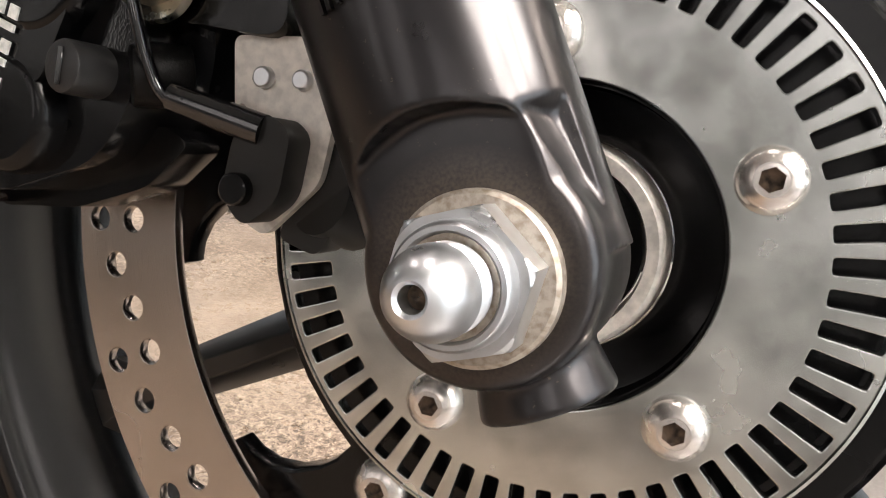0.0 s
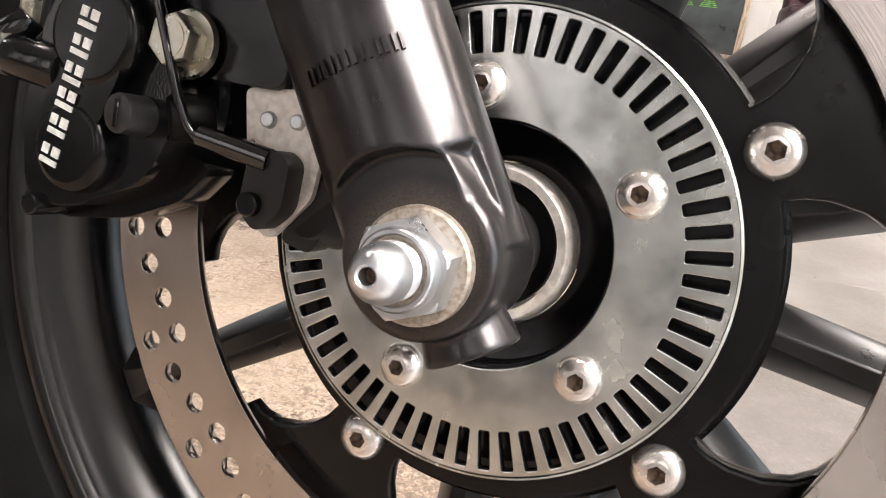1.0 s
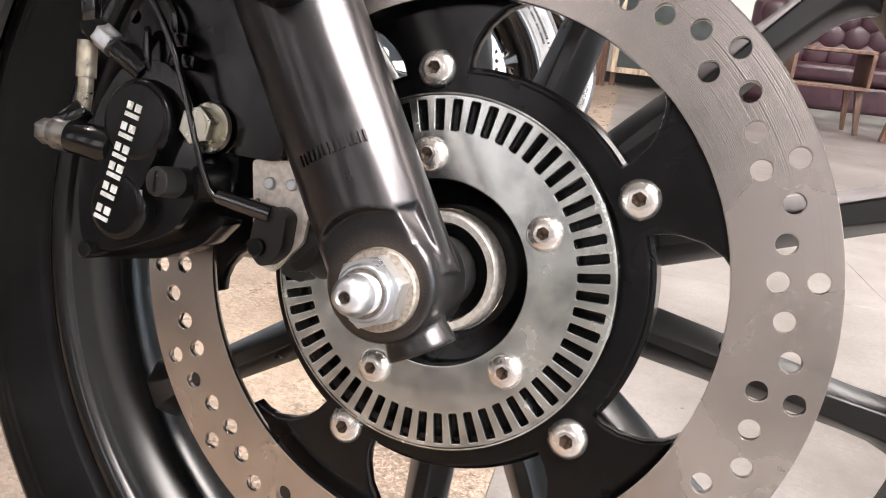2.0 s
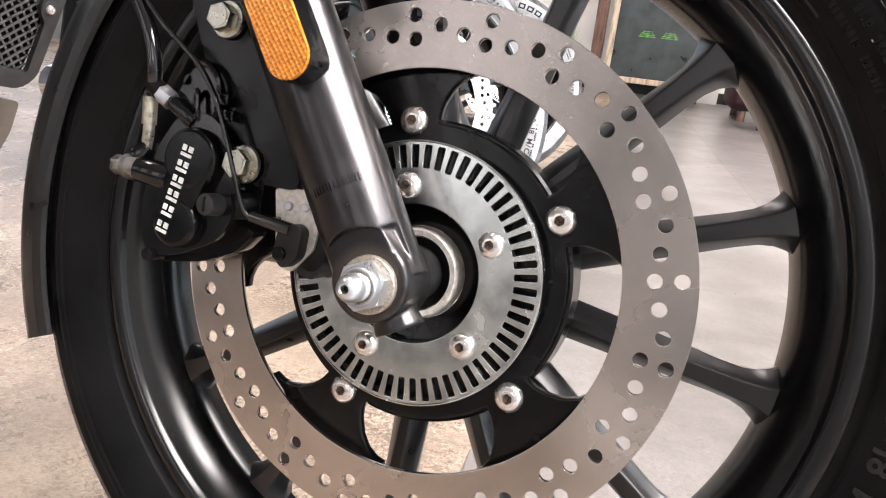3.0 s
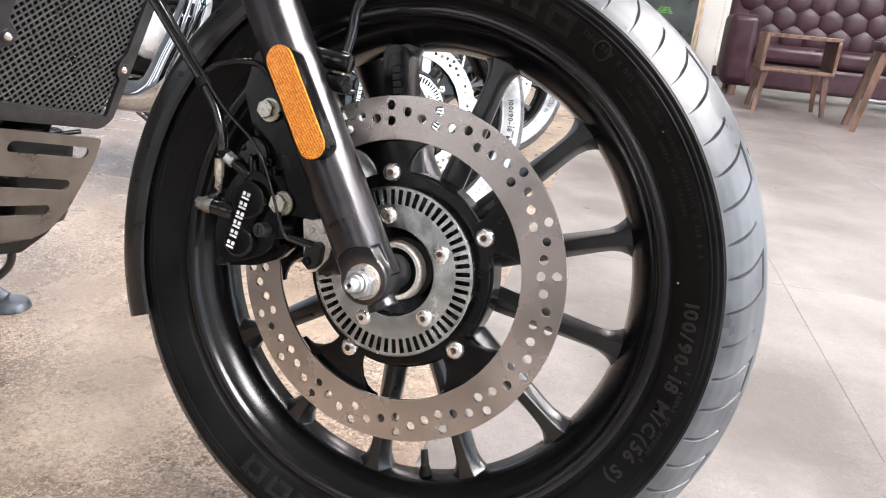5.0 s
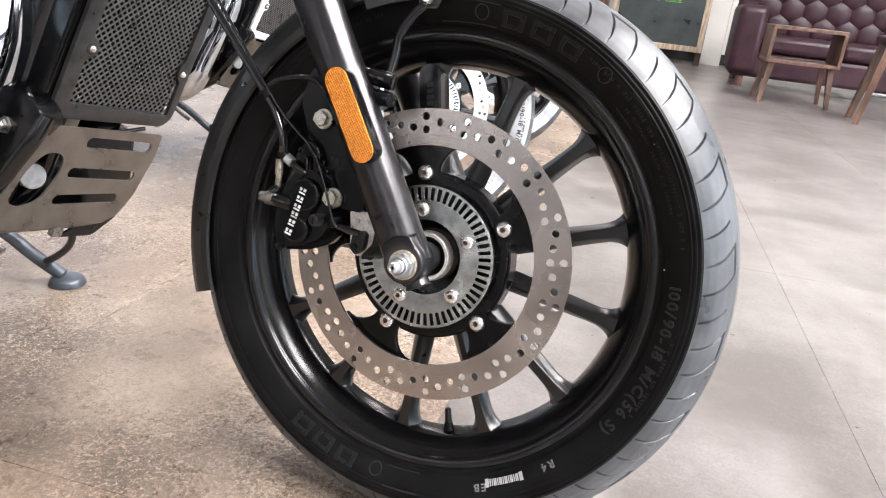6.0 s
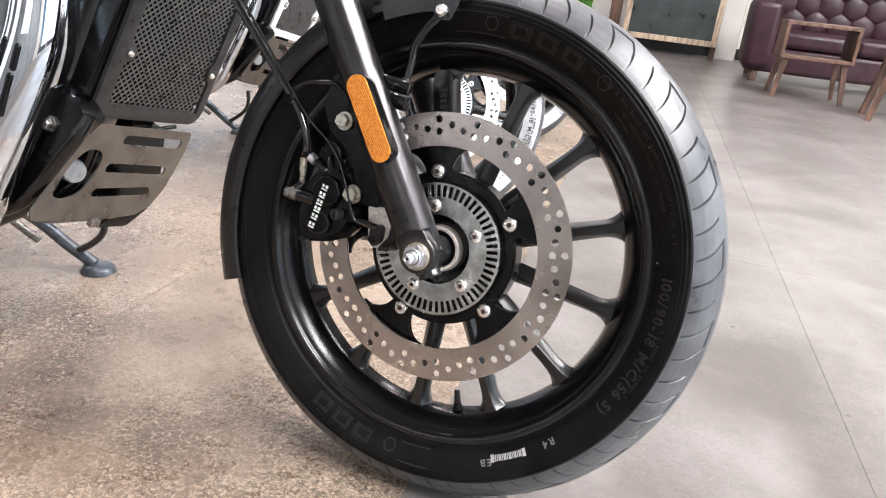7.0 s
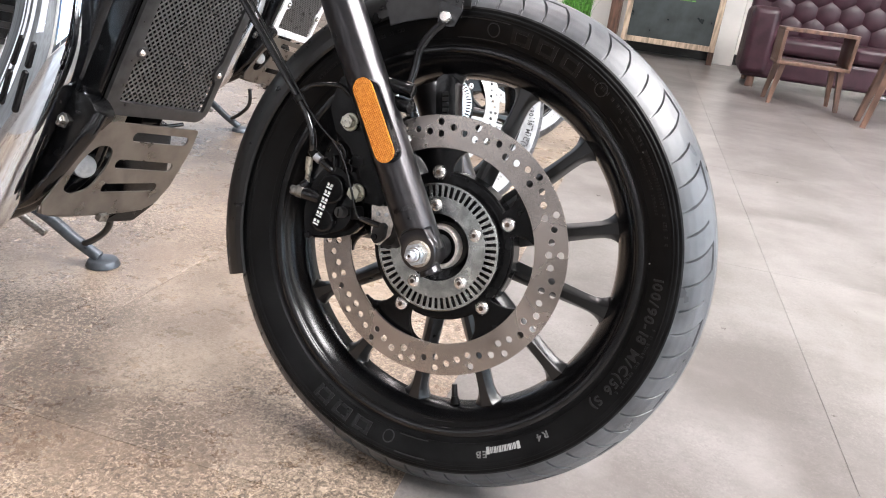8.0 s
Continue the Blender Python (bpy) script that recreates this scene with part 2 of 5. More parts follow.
def stone_material(name, dark, light, stain, fleck, pit, relief=0.4, glare=(), stained=()):
    """Mottled brown stoneware: clouds, flecks and a slight sheen, each tile a shade of its own."""
    m = bpy.data.materials.new(name)
    m.use_nodes = True
    t = m.node_tree
    n, link = t.nodes, t.links.new
    b = n["Principled BSDF"]
    co = n.new("ShaderNodeNewGeometry")
    info = n.new("ShaderNodeObjectInfo")

    def noise_of(scale, detail, rough=0.6, bent=0.0):
        x = n.new("ShaderNodeTexNoise")
        x.inputs["Scale"].default_value, x.inputs["Detail"].default_value, x.inputs["Roughness"].default_value = scale, detail, rough
        x.inputs["Distortion"].default_value = bent
        link(co.outputs["Position"], x.inputs[0])
        return x.outputs[0]

    def remap(v, a, c, lo=0.0, hi=1.0):
        r = n.new("ShaderNodeMapRange")
        for k, q in zip(("From Min", "From Max", "To Min", "To Max"), (a, c, lo, hi)):
            r.inputs[k].default_value = q
        link(v, r.inputs[0])
        return r.outputs[0]

    def mixed(f, a, c):
        x = n.new("ShaderNodeMix")
        x.data_type = "RGBA"
        link(f, x.inputs[0])
        for i, q in ((6, a), (7, c)):
            if isinstance(q, tuple):
                x.inputs[i].default_value = (*q, 1)
            else:
                link(q, x.inputs[i])
        return x.outputs[2]

    clouds, smoke, spots, rough_zone = noise_of(2.6, 5, 0.6), noise_of(1.7, 7, 0.66), noise_of(11, 9 if stain > 0.1 else 2, 0.74), noise_of(3.1, 5, 0.62)
    grit, worm = noise_of(190, 5, 0.68, 0.9), noise_of(95, 5, 0.7, 1.4)

    def times(a, b_):
        x = n.new("ShaderNodeMath")
        x.operation = "MULTIPLY"
        link(a, x.inputs[0])
        link(b_, x.inputs[1])
        return x.outputs[0]

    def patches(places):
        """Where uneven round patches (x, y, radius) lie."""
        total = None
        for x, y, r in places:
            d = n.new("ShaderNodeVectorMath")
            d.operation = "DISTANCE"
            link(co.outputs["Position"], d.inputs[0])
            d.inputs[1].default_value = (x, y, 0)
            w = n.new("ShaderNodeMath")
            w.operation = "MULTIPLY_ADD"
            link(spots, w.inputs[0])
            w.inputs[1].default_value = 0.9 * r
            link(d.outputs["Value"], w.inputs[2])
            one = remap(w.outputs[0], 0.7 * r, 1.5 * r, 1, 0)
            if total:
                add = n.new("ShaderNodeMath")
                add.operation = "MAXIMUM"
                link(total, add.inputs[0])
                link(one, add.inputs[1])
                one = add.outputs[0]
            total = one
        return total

    zone = remap(rough_zone, 0.40, 0.54, 0.35, 1.0)
    c = mixed(remap(clouds, 0.40, 0.60), dark, light)
    # Smoother patches with fewer flecks, lightened to put floor glare into the colour.
    if glare:
        pale = patches(glare)
        zone = times(zone, remap(pale, 0, 1, 1, 0.25))
        c = mixed(remap(pale, 0, 1, 0, 0.9), c, tuple(q * 1.12 for q in light))
    c = mixed(remap(smoke, 0.50, 0.64, 0, stain), c, tuple(q * 0.42 for q in dark))
    c = mixed(remap(spots, 0.46, 0.74, 0, stain * 0.8), c, tuple(q * 0.62 for q in dark))
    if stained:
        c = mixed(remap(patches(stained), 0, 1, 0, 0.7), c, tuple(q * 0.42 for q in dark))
    c = mixed(times(zone, remap(worm, 0.47, 0.40, 0, pit)), c, tuple(q * 0.50 for q in dark))
    c = mixed(times(zone, remap(grit, 0.48, 0.41, 0, pit)), c, tuple(q * 0.50 for q in dark))
    c = mixed(times(zone, remap(worm, 0.55, 0.60, 0, fleck * 0.8)), c, tuple(min(0.8, q * 1.25) for q in light))
    c = mixed(times(zone, remap(grit, 0.56, 0.61, 0, fleck)), c, tuple(min(0.8, q * 1.5) for q in light))
    hsv = n.new("ShaderNodeHueSaturation")
    link(remap(info.outputs["Random"], 0, 1, 0.93, 1.07), hsv.inputs["Value"])
    link(c, hsv.inputs["Color"])
    link(hsv.outputs[0], b.inputs["Base Color"])
    link(remap(spots, 0.3, 0.7, 0.29 - 0.09 * stain, 0.30 + 0.08 * stain), b.inputs["Roughness"])
    bp = n.new("ShaderNodeBump")
    bp.inputs["Strength"].default_value, bp.inputs["Distance"].default_value = relief, 0.0014
    link(worm, bp.inputs["Height"])
    link(bp.outputs[0], b.inputs["Normal"])
    return m


# The pale round patches paint in the glare left of the tyre.
stone_brown = stone_material("stone_brown", (0.165, 0.119, 0.087), (0.355, 0.281, 0.216), 0.6, 0.9, 1.0, 0.8, glare=((-0.46, 0.20, 0.22), (-0.40, 0.06, 0.13), (-0.50, 0.42, 0.22)), stained=((-0.60, -0.07, 0.10), (-0.47, -0.13, 0.07), (-0.33, -0.12, 0.06), (-0.66, 0.06, 0.09)))
stone_tan = stone_material("stone_tan", (0.140, 0.098, 0.070), (0.31, 0.241, 0.181), 0.8, 0.9, 1.0, 0.8)
stone_pale = stone_material("stone_pale", (0.108, 0.096, 0.088), (0.190, 0.174, 0.166), 0.22, 0.18, 0.2, 0.08)
# Made-up dark stone for unseen tiles, to dim what disc and rubber reflect.
stone_unseen_dark = stone_material("stone_unseen_dark", (0.060, 0.046, 0.038), (0.120, 0.098, 0.082), 0.5, 0.5, 0.5)
grout = mat("grout", (0.20, 0.175, 0.155), 0.8, 0.0, 0.2, 20, 300, 0.2)


def glass_material():
    m = bpy.data.materials.new("window_glass")
    m.use_nodes = True
    b = m.node_tree.nodes["Principled BSDF"]
    b.inputs["Transmission Weight"].default_value = 1.0
    b.inputs["Roughness"].default_value = 0.0
    b.inputs["IOR"].default_value = 1.45
    return m


window_glass = glass_material()


def glow_material(name, colour, strength):
    m = bpy.data.materials.new(name)
    m.use_nodes = True
    b = m.node_tree.nodes["Principled BSDF"]
    b.inputs["Base Color"].default_value = (*colour, 1)
    b.inputs["Emission Color"].default_value = (*colour, 1)
    b.inputs["Emission Strength"].default_value = strength
    return m


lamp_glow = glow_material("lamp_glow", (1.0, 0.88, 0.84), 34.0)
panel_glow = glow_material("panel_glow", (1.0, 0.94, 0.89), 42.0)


# ---- mesh tools ----
def finish(name, bm, material, smooth=40):
    me = bpy.data.meshes.new(name)
    bmesh.ops.recalc_face_normals(bm, faces=bm.faces)
    bm.to_mesh(me)
    bm.free()
    me.materials.append(material)
    if smooth:
        me.polygons.foreach_set("use_smooth", [True] * len(me.polygons))
        me.set_sharp_from_angle(angle=radians(smooth))
        for f in me.polygons:  # level plate faces keep one normal beside their bevels
            if abs(f.normal.y) > 0.9998:
                f.use_smooth = False
    return me


def part(name, bm, material, parent, label="", smooth=40):
    """One mesh object under a thing or a part."""
    me = bm if isinstance(bm, bpy.types.Mesh) else finish(name, bm, material, smooth)
    ob = new(name, me)
    ob.parent = parent
    return tagged(ob, label)


def thing(name, bm, material, label, category, group="", kind="", smooth=40, m=None):
    ob = new(name, finish(name, bm, material, smooth) if bm is not None else None)
    if m is not None:
        ob.matrix_world = m
    return tagged(ob, label, category, group, kind)


def lathe(profile, n=96, a0=0.0, a1=360.0, closed=False, bm=None):
    """Turns (radius, y) pairs about the y axis. closed: the profile is a ring."""
    bm = bm or bmesh.new()
    full = abs(a1 - a0) > 359.9
    steps = n if full else n + 1
    rows = []
    for i in range(steps):
        a = radians(a0 + (a1 - a0) * i / n)
        rows.append([bm.verts.new((r * math.cos(a), y, r * math.sin(a))) for r, y in profile])
    m = len(profile)
    for i in range(n):
        p, q = rows[i], rows[(i + 1) % steps]
        for j in range(m if closed else m - 1):
            bm.faces.new((p[j], q[j], q[(j + 1) % m], p[(j + 1) % m]))
    if not full and closed:
        bm.faces.new(rows[0])
        bm.faces.new(rows[-1])
    return bm


def circle(cx, cz, r, n=16, a=0.0):
    return [(cx + r * math.cos(a + 2 * math.pi * i / n), cz + r * math.sin(a + 2 * math.pi * i / n)) for i in range(n)]


def plate(loops, y0, y1, bm=None, bevel=0.0):
    """A flat plate in the x-z plane between y0 and y1; the first loop is its outline, the rest are holes."""
    own = bmesh.new()
    edges = []
    for pts in loops:
        vs = [own.verts.new((x, y0, z)) for x, z in pts]
        edges += [own.edges.new((vs[i], vs[(i + 1) % len(vs)])) for i in range(len(vs))]
    made = bmesh.ops.triangle_fill(own, use_beauty=True, use_dissolve=False, edges=edges, normal=(0, -1, 0))
    faces = [g for g in made["geom"] if isinstance(g, bmesh.types.BMFace)]
    rim = [e for e in own.edges if len(e.link_faces) == 1]
    back = bmesh.ops.extrude_face_region(own, geom=faces)
    vs = [g for g in back["geom"] if isinstance(g, bmesh.types.BMVert)]
    bmesh.ops.translate(own, verts=vs, vec=(0, y1 - y0, 0))
    if bevel:
        bmesh.ops.recalc_face_normals(own, faces=own.faces)
        sharp = [e for e in own.edges if len(e.link_faces) == 2 and e.calc_face_angle() > 1.0 and abs(e.verts[0].co.y - e.verts[1].co.y) < 1e-6]
        bmesh.ops.bevel(own, geom=sharp, offset=bevel, segments=2, profile=0.6, affect="EDGES", clamp_overlap=True)
    if bm is None:
        return own
    return merge(bm, own)


def merge(bm, other, m=None):
    """Adds the bmesh other, moved by m, to bm."""
    me = bpy.data.meshes.new("joined")
    other.to_mesh(me)
    other.free()
    if m is not None:
        me.transform(m)
    bm.from_mesh(me)
    bpy.data.meshes.remove(me)
    return bm


def box(x0, x1, y0, y1, z0, z1, bevel=0.0, bm=None, seg=2):
    own = bmesh.new()
    bmesh.ops.create_cube(own, size=1.0, matrix=Matrix.Translation(((x0 + x1) / 2, (y0 + y1) / 2, (z0 + z1) / 2)) @ Matrix.Diagonal((x1 - x0, y1 - y0, z1 - z0, 1)))
    if bevel:
        bmesh.ops.bevel(own, geom=own.edges, offset=bevel, segments=seg, profile=0.5, affect="EDGES")
    return own if bm is None else merge(bm, own)


def rod(p, q, r, r2=None, n=20, bevel=0.0, bm=None):
    """A round bar from p to q."""
    p, q = Vector(p), Vector(q)
    own = bmesh.new()
    d = (q - p).length
    bmesh.ops.create_cone(own, cap_ends=True, segments=n, radius1=r, radius2=r if r2 is None else r2, depth=d)
    if bevel:
        bmesh.ops.bevel(own, geom=[e for e in own.edges if len(e.link_faces) == 2 and e.calc_face_angle() > 1.0], offset=bevel, segments=2, profile=0.5, affect="EDGES")
    bmesh.ops.transform(own, verts=own.verts, matrix=Matrix.Translation((p + q) / 2) @ (q - p).to_track_quat("Z", "Y").to_matrix().to_4x4())
    return own if bm is None else merge(bm, own)


def smooth_line(points, per=8):
    pts = [Vector(p) for p in points]
    pts = [pts[0] * 2 - pts[1]] + pts + [pts[-1] * 2 - pts[-2]]
    out = []
    for i in range(1, len(pts) - 2):
        a, b, c, d = pts[i - 1 : i + 3]
        for k in range(per):
            t = k / per
            out.append(0.5 * ((2 * b) + (c - a) * t + (2 * a - 5 * b + 4 * c - d) * t * t + (3 * b - a - 3 * c + d) * t**3))
    out.append(pts[-2])
    return out


def tube(points, r, n=12, per=8, bm=None, flat=1.0):
    """A pipe or cable along a smooth line. flat: squeezes its section."""
    line = smooth_line(points, per)
    bm = bm or bmesh.new()
    side = None
    rows = []
    for i, p in enumerate(line):
        d = (line[min(i + 1, len(line) - 1)] - line[max(i - 1, 0)]).normalized()
        if side is None:
            side = d.orthogonal().normalized()
        side = (side - d * side.dot(d)).normalized()
        up = d.cross(side)
        rows.append([bm.verts.new(p + side * (r * math.cos(2 * math.pi * k / n)) + up * (r * flat * math.sin(2 * math.pi * k / n))) for k in range(n)])
    for a, b in zip(rows, rows[1:]):
        for k in range(n):
            bm.faces.new((a[k], a[(k + 1) % n], b[(k + 1) % n], b[k]))
    bm.faces.new(rows[0])
    bm.faces.new(rows[-1])
    return bm


def stadium(ax, az, bx, bz, r, n=10):
    """Outline of a slot with round ends, from a to b."""
    a = math.atan2(bz - az, bx - ax)
    pts = [(bx + r * math.cos(a - math.pi / 2 + math.pi * i / n), bz + r * math.sin(a - math.pi / 2 + math.pi * i / n)) for i in range(n + 1)]
    return pts + [(ax + r * math.cos(a + math.pi / 2 + math.pi * i / n), az + r * math.sin(a + math.pi / 2 + math.pi * i / n)) for i in range(n + 1)]


def rounded(points, r, n=5):
    """Outline with its corners rounded."""
    out = []
    m = len(points)
    for i in range(m):
        p, a, b = Vector(points[i]), Vector(points[i - 1]), Vector(points[(i + 1) % m])
        k = min(r, (a - p).length * 0.45, (b - p).length * 0.45)
        s, e = p + (a - p).normalized() * k, p + (b - p).normalized() * k
        for j in range(n + 1):
            t = j / n
            q = s * (1 - t) ** 2 + p * 2 * t * (1 - t) + e * t * t
            out.append((q.x, q.y))
    return out


def letters(text, size, depth=0.0004):
    """Flat letters as meshes: (bmesh, advance) for each character."""
    out = []
    for ch in text:
        cu = bpy.data.curves.new("letter", "FONT")
        cu.body, cu.size, cu.extrude, cu.resolution_u, cu.offset = ch, size, depth, 3, size * 0.022
        ob = bpy.data.objects.new("letter", cu)
        me = bpy.data.meshes.new_from_object(ob)
        b = bmesh.new()
        b.from_mesh(me)
        wide = max((v.co.x for v in b.verts), default=0.35 * size)
        bpy.data.objects.remove(ob)
        bpy.data.curves.remove(cu)
        bpy.data.meshes.remove(me)
        out.append((b, wide))
    return out


# ---- the motorcycle: x forward, y to its far side, z up, from the hub's near face ----
LEAN = radians(-11.55)
BIKE = Matrix.Translation((0, 0, 0.3241)) @ Matrix.Rotation(LEAN, 4, "X")
BASE = Vector((0, 0.057, -0.3185))
HUB_Y = 0.057  # the wheel's middle plane

bike = thing("motorcycle", None, None, "black motorcycle with an orange reflector, leaning on its side stand", "motorcycle", "motorcycles in the showroom", m=BIKE @ Matrix.Translation(BASE))


def bpart(name, bm, material, label="", smooth=40):
    ob = part(name, bm, material, bike, label, smooth)
    ob.location = -BASE
    return ob


def turn(a):
    """Turn about the wheel's axle, from x towards z."""
    return Matrix.Rotation(-radians(a), 4, "Y")


# -- tyre --
SIDE = [(0.238, 0.029), (0.2405, 0.0325), (0.2420, 0.0340), (0.2432, 0.0340), (0.2440, 0.0334), (0.2452, 0.0338), (0.2485, 0.0358), (0.2488, 0.0364), (0.2500, 0.0370), (0.2503, 0.0367), (0.252, 0.0378), (0.262, 0.0430), (0.2688, 0.0460), (0.2720, 0.0467), (0.2735, 0.0470), (0.2739, 0.0474), (0.2752, 0.0476), (0.2756, 0.0473), (0.2778, 0.0476), (0.2782, 0.0479), (0.2800, 0.0479), (0.2804, 0.0475), (0.2822, 0.0474), (0.2826, 0.0476), (0.2842, 0.0474), (0.2848, 0.0467), (0.286, 0.0464)]
CROWN = [(0.286, 0.0464), (0.2915, 0.0432), (0.2990, 0.0370), (0.3068, 0.0280), (0.3130, 0.0180), (0.3180, 0.0090), (0.3197, 0.0)]


def side_y(r):
    rs, ds = [p[0] for p in SIDE], [p[1] for p in SIDE]
    return HUB_Y - float(np.interp(r, rs, ds))


def tread_mesh():
    """The tread: curved sipes sunk between crisp edges; of every three, two are joined at their inner ends."""
    full = CROWN + [(r, -d) for r, d in CROWN[-2::-1]]
    s = np.concatenate([[0], np.cumsum([math.dist(a, b) for a, b in zip(full, full[1:])])])
    pitch, wide, edge, phase = 2 * math.pi / 66, 0.0085, 0.0008, radians(-0.25)
    u = sorted(set(np.linspace(0, 1, 61).round(4)) | {q for e in (0.022, 0.31, 0.352, 0.378) for q in (e - 0.004, e, 1 - e, 1 - e + 0.004)})
    u = np.array(u)
    r = np.interp(u * s[-1], s, [p[0] for p in full])
    d = np.interp(u * s[-1], s, [p[1] for p in full])
    half = np.where(u <= 0.5, u, 1 - u)
    curve = phase + 0.01 * half + 0.45 * half**2
    cols, sunk = [], []
    for k in range(66):
        for side, at in ((0, 0.0), (1, 0.5)):
            for off, deep in ((-wide / 2 - edge, 0), (-wide / 2, 1), (wide / 2, 1), (wide / 2 + edge, 0), (pitch * 0.2, 0), (pitch * 0.35, 0)):
                cols.append((k + at) * pitch + off)
                sunk.append((k % 3, side, deep, (k + (0.5 if side else 0)) % 3))
    a = np.array(cols)
    deep = np.zeros((len(cols), len(u)))
    for i, (kind, side, inside, _) in enumerate(sunk):
        near = (u <= 0.5) if side == 0 else (u > 0.5)
        if inside:
            end = 0.31 if kind == 0 else 0.378
            deep[i] = np.where(near & (half >= 0.022) & (half <= end), 0.0050, 0)
    for side in (0, 1):  # the lengthwise groove from each second sipe to the third
        near = (u <= 0.5) if side == 0 else (u > 0.5)
        band = near & (half >= 0.352) & (half <= 0.378)
        for i in range(len(cols)):
            turn_at = (a[i] / pitch - 0.5 * side) % 3
            if 1.0 <= turn_at <= 2.0:
                deep[i] = np.where(band, 0.0050, deep[i])
    A = a[:, None] + curve[None, :]
    R = r[None, :] - deep
    Y = HUB_Y - d[None, :] * np.ones_like(A)
    co = np.stack([R * np.cos(A), Y, R * np.sin(A)], axis=-1).reshape(-1, 3)
    turns, across = A.shape
    i, j = np.meshgrid(np.arange(turns), np.arange(across - 1), indexing="ij")
    k = (i + 1) % turns
    quads = np.stack([i * across + j, i * across + j + 1, k * across + j + 1, k * across + j], axis=-1).reshape(-1, 4)
    me = bpy.data.meshes.new("tread")
    me.from_pydata(co, [], quads.tolist())
    me.materials.append(tread_rubber)
    me.polygons.foreach_set("use_smooth", [True] * len(me.polygons))
    me.set_sharp_from_angle(angle=radians(35))
    return me


inner = [(0.280, 0.040), (0.262, 0.037), (0.246, 0.028), (0.238, 0.026)]
near = [(r, HUB_Y - d) for r, d in SIDE]
tyre_bm = lathe(near + [(r, HUB_Y - d) for r, d in inner], 220, closed=True)
lathe([(r, 2 * HUB_Y - y) for r, y in near + [(r, HUB_Y - d) for r, d in inner]], 220, closed=True, bm=tyre_bm)
tyre = bpart("tyre", tyre_bm, rubber, "black rubber tyre with raised sidewall lettering")
part("tread", tread_mesh(), None, tyre, "dusty grey tread with curved sipes")


def arc_text(text, size, radius, start, material, name, sweep=0.0, proud=0.0005, gap=0.18, label=""):
    """Raised letters that run clockwise round the sidewall, tops outwards. sweep: the degrees that they fill."""
    glyphs = letters(text, size, 0.0005)
    if sweep:
        total = sum(w for _, w in glyphs)
        gap = (radians(sweep) * radius - total) / (len(glyphs) - 1) / size
    a = start
    for glyph, wide in glyphs:
        if len(glyph.verts):
            c, s = math.cos(radians(a)), math.sin(radians(a))
            y0, y1 = side_y(radius), side_y(radius + size * 0.7)
            out = Vector((c, (y1 - y0) / (size * 0.7), s)).normalized()
            along = Vector((s, 0, -c))
            face = along.cross(out)
            m = Matrix(((along.x, out.x, face.x, radius * c), (along.y, out.y, face.y, y0 - proud), (along.z, out.z, face.z, radius * s), (0, 0, 0, 1)))
            part(name, merge(bmesh.new(), glyph, m), material, tyre, label, 0)
        a -= math.degrees((wide + gap * size) / radius)


arc_text("100/90-18 M/C(56 S)", 0.0165, 0.2562, 6.6, grey_relief, "size_letter", sweep=38.0)
arc_text("R4", 0.0115, 0.2555, -45.7, grey_print, "mould_letter")
arc_text("EB", 0.0115, 0.2590, -64.1, grey_print, "mould_letter")


def arc_bar(radius, wide, start, sweep, material, name, height=0.0006, n=14, label=""):
    prof = [(radius - wide / 2, side_y(radius - wide / 2) + 0.0005), (radius - wide / 2, side_y(radius - wide / 2) - height), (radius, side_y(radius) - height), (radius + wide / 2, side_y(radius + wide / 2) - height), (radius + wide / 2, side_y(radius + wide / 2) + 0.0005)]
    return part(name, lathe(prof, n, start, start - sweep, closed=True), material, tyre, label)


# maker's mark in block shapes, and the code label with its stripes
for first in (82.0, -100.0):
    for start in (first, first - 7.2, first - 14.4):
        arc_bar(0.2630, 0.0165, start, 1.15, relief_rubber, "maker_mark", 0.0010, 4)
        arc_bar(0.2630, 0.0165, start - 4.2, 1.15, relief_rubber, "maker_mark", 0.0010, 4)
        arc_bar(0.2690, 0.0040, start - 1.16, 3.02, relief_rubber, "maker_mark", 0.0010, 6)
        arc_bar(0.2567, 0.0036, start - 1.16, 3.02, relief_rubber, "maker_mark", 0.0010, 6)
arc_bar(0.2588, 0.0080, -54.3, 0.9, label_print, "code_label", 0.0007, 3)
arc_bar(0.2588, 0.0080, -63.3, 0.9, label_print, "code_label", 0.0007, 3)
for k in range(16):
    arc_bar(0.2588, 0.0066, -55.5 - k * 0.48, 0.22 + 0.14 * (k % 3 == 0), label_print, "code_stripe", 0.0007, 2)
for a, r in ((37.3, 0.2651), (9.7, 0.2492)):
    arc_bar(r, 0.0016, a, 0.30, white_print, "paint_speck", 0.0006, 2)
for a, r in ((87.0, 0.2635), (-94.0, 0.2600), (55.3, 0.2645)):
    c = (r * math.cos(radians(a)), r * math.sin(radians(a)))
    ring = plate([circle(*c, 0.0078, 28), circle(*c, 0.0067, 28)], 0.0, 0.001)
    for v in ring.verts:
        v.co.y = side_y(math.hypot(v.co.x, v.co.z)) + (-0.0008 if v.co.y < 0.0005 else 0.0005)
    part("mould_ring", ring, grey_relief, tyre)
for first, sweep in ((97.0, 14.0), (-82.0, 9.0), (48.5, 6.0)):
    arc_bar(0.2735, 0.0012, first, sweep, grey_relief, "mould_line", 0.0006, 16)
    arc_bar(0.2520, 0.0010, first, sweep, grey_relief, "mould_line", 0.0006, 16)

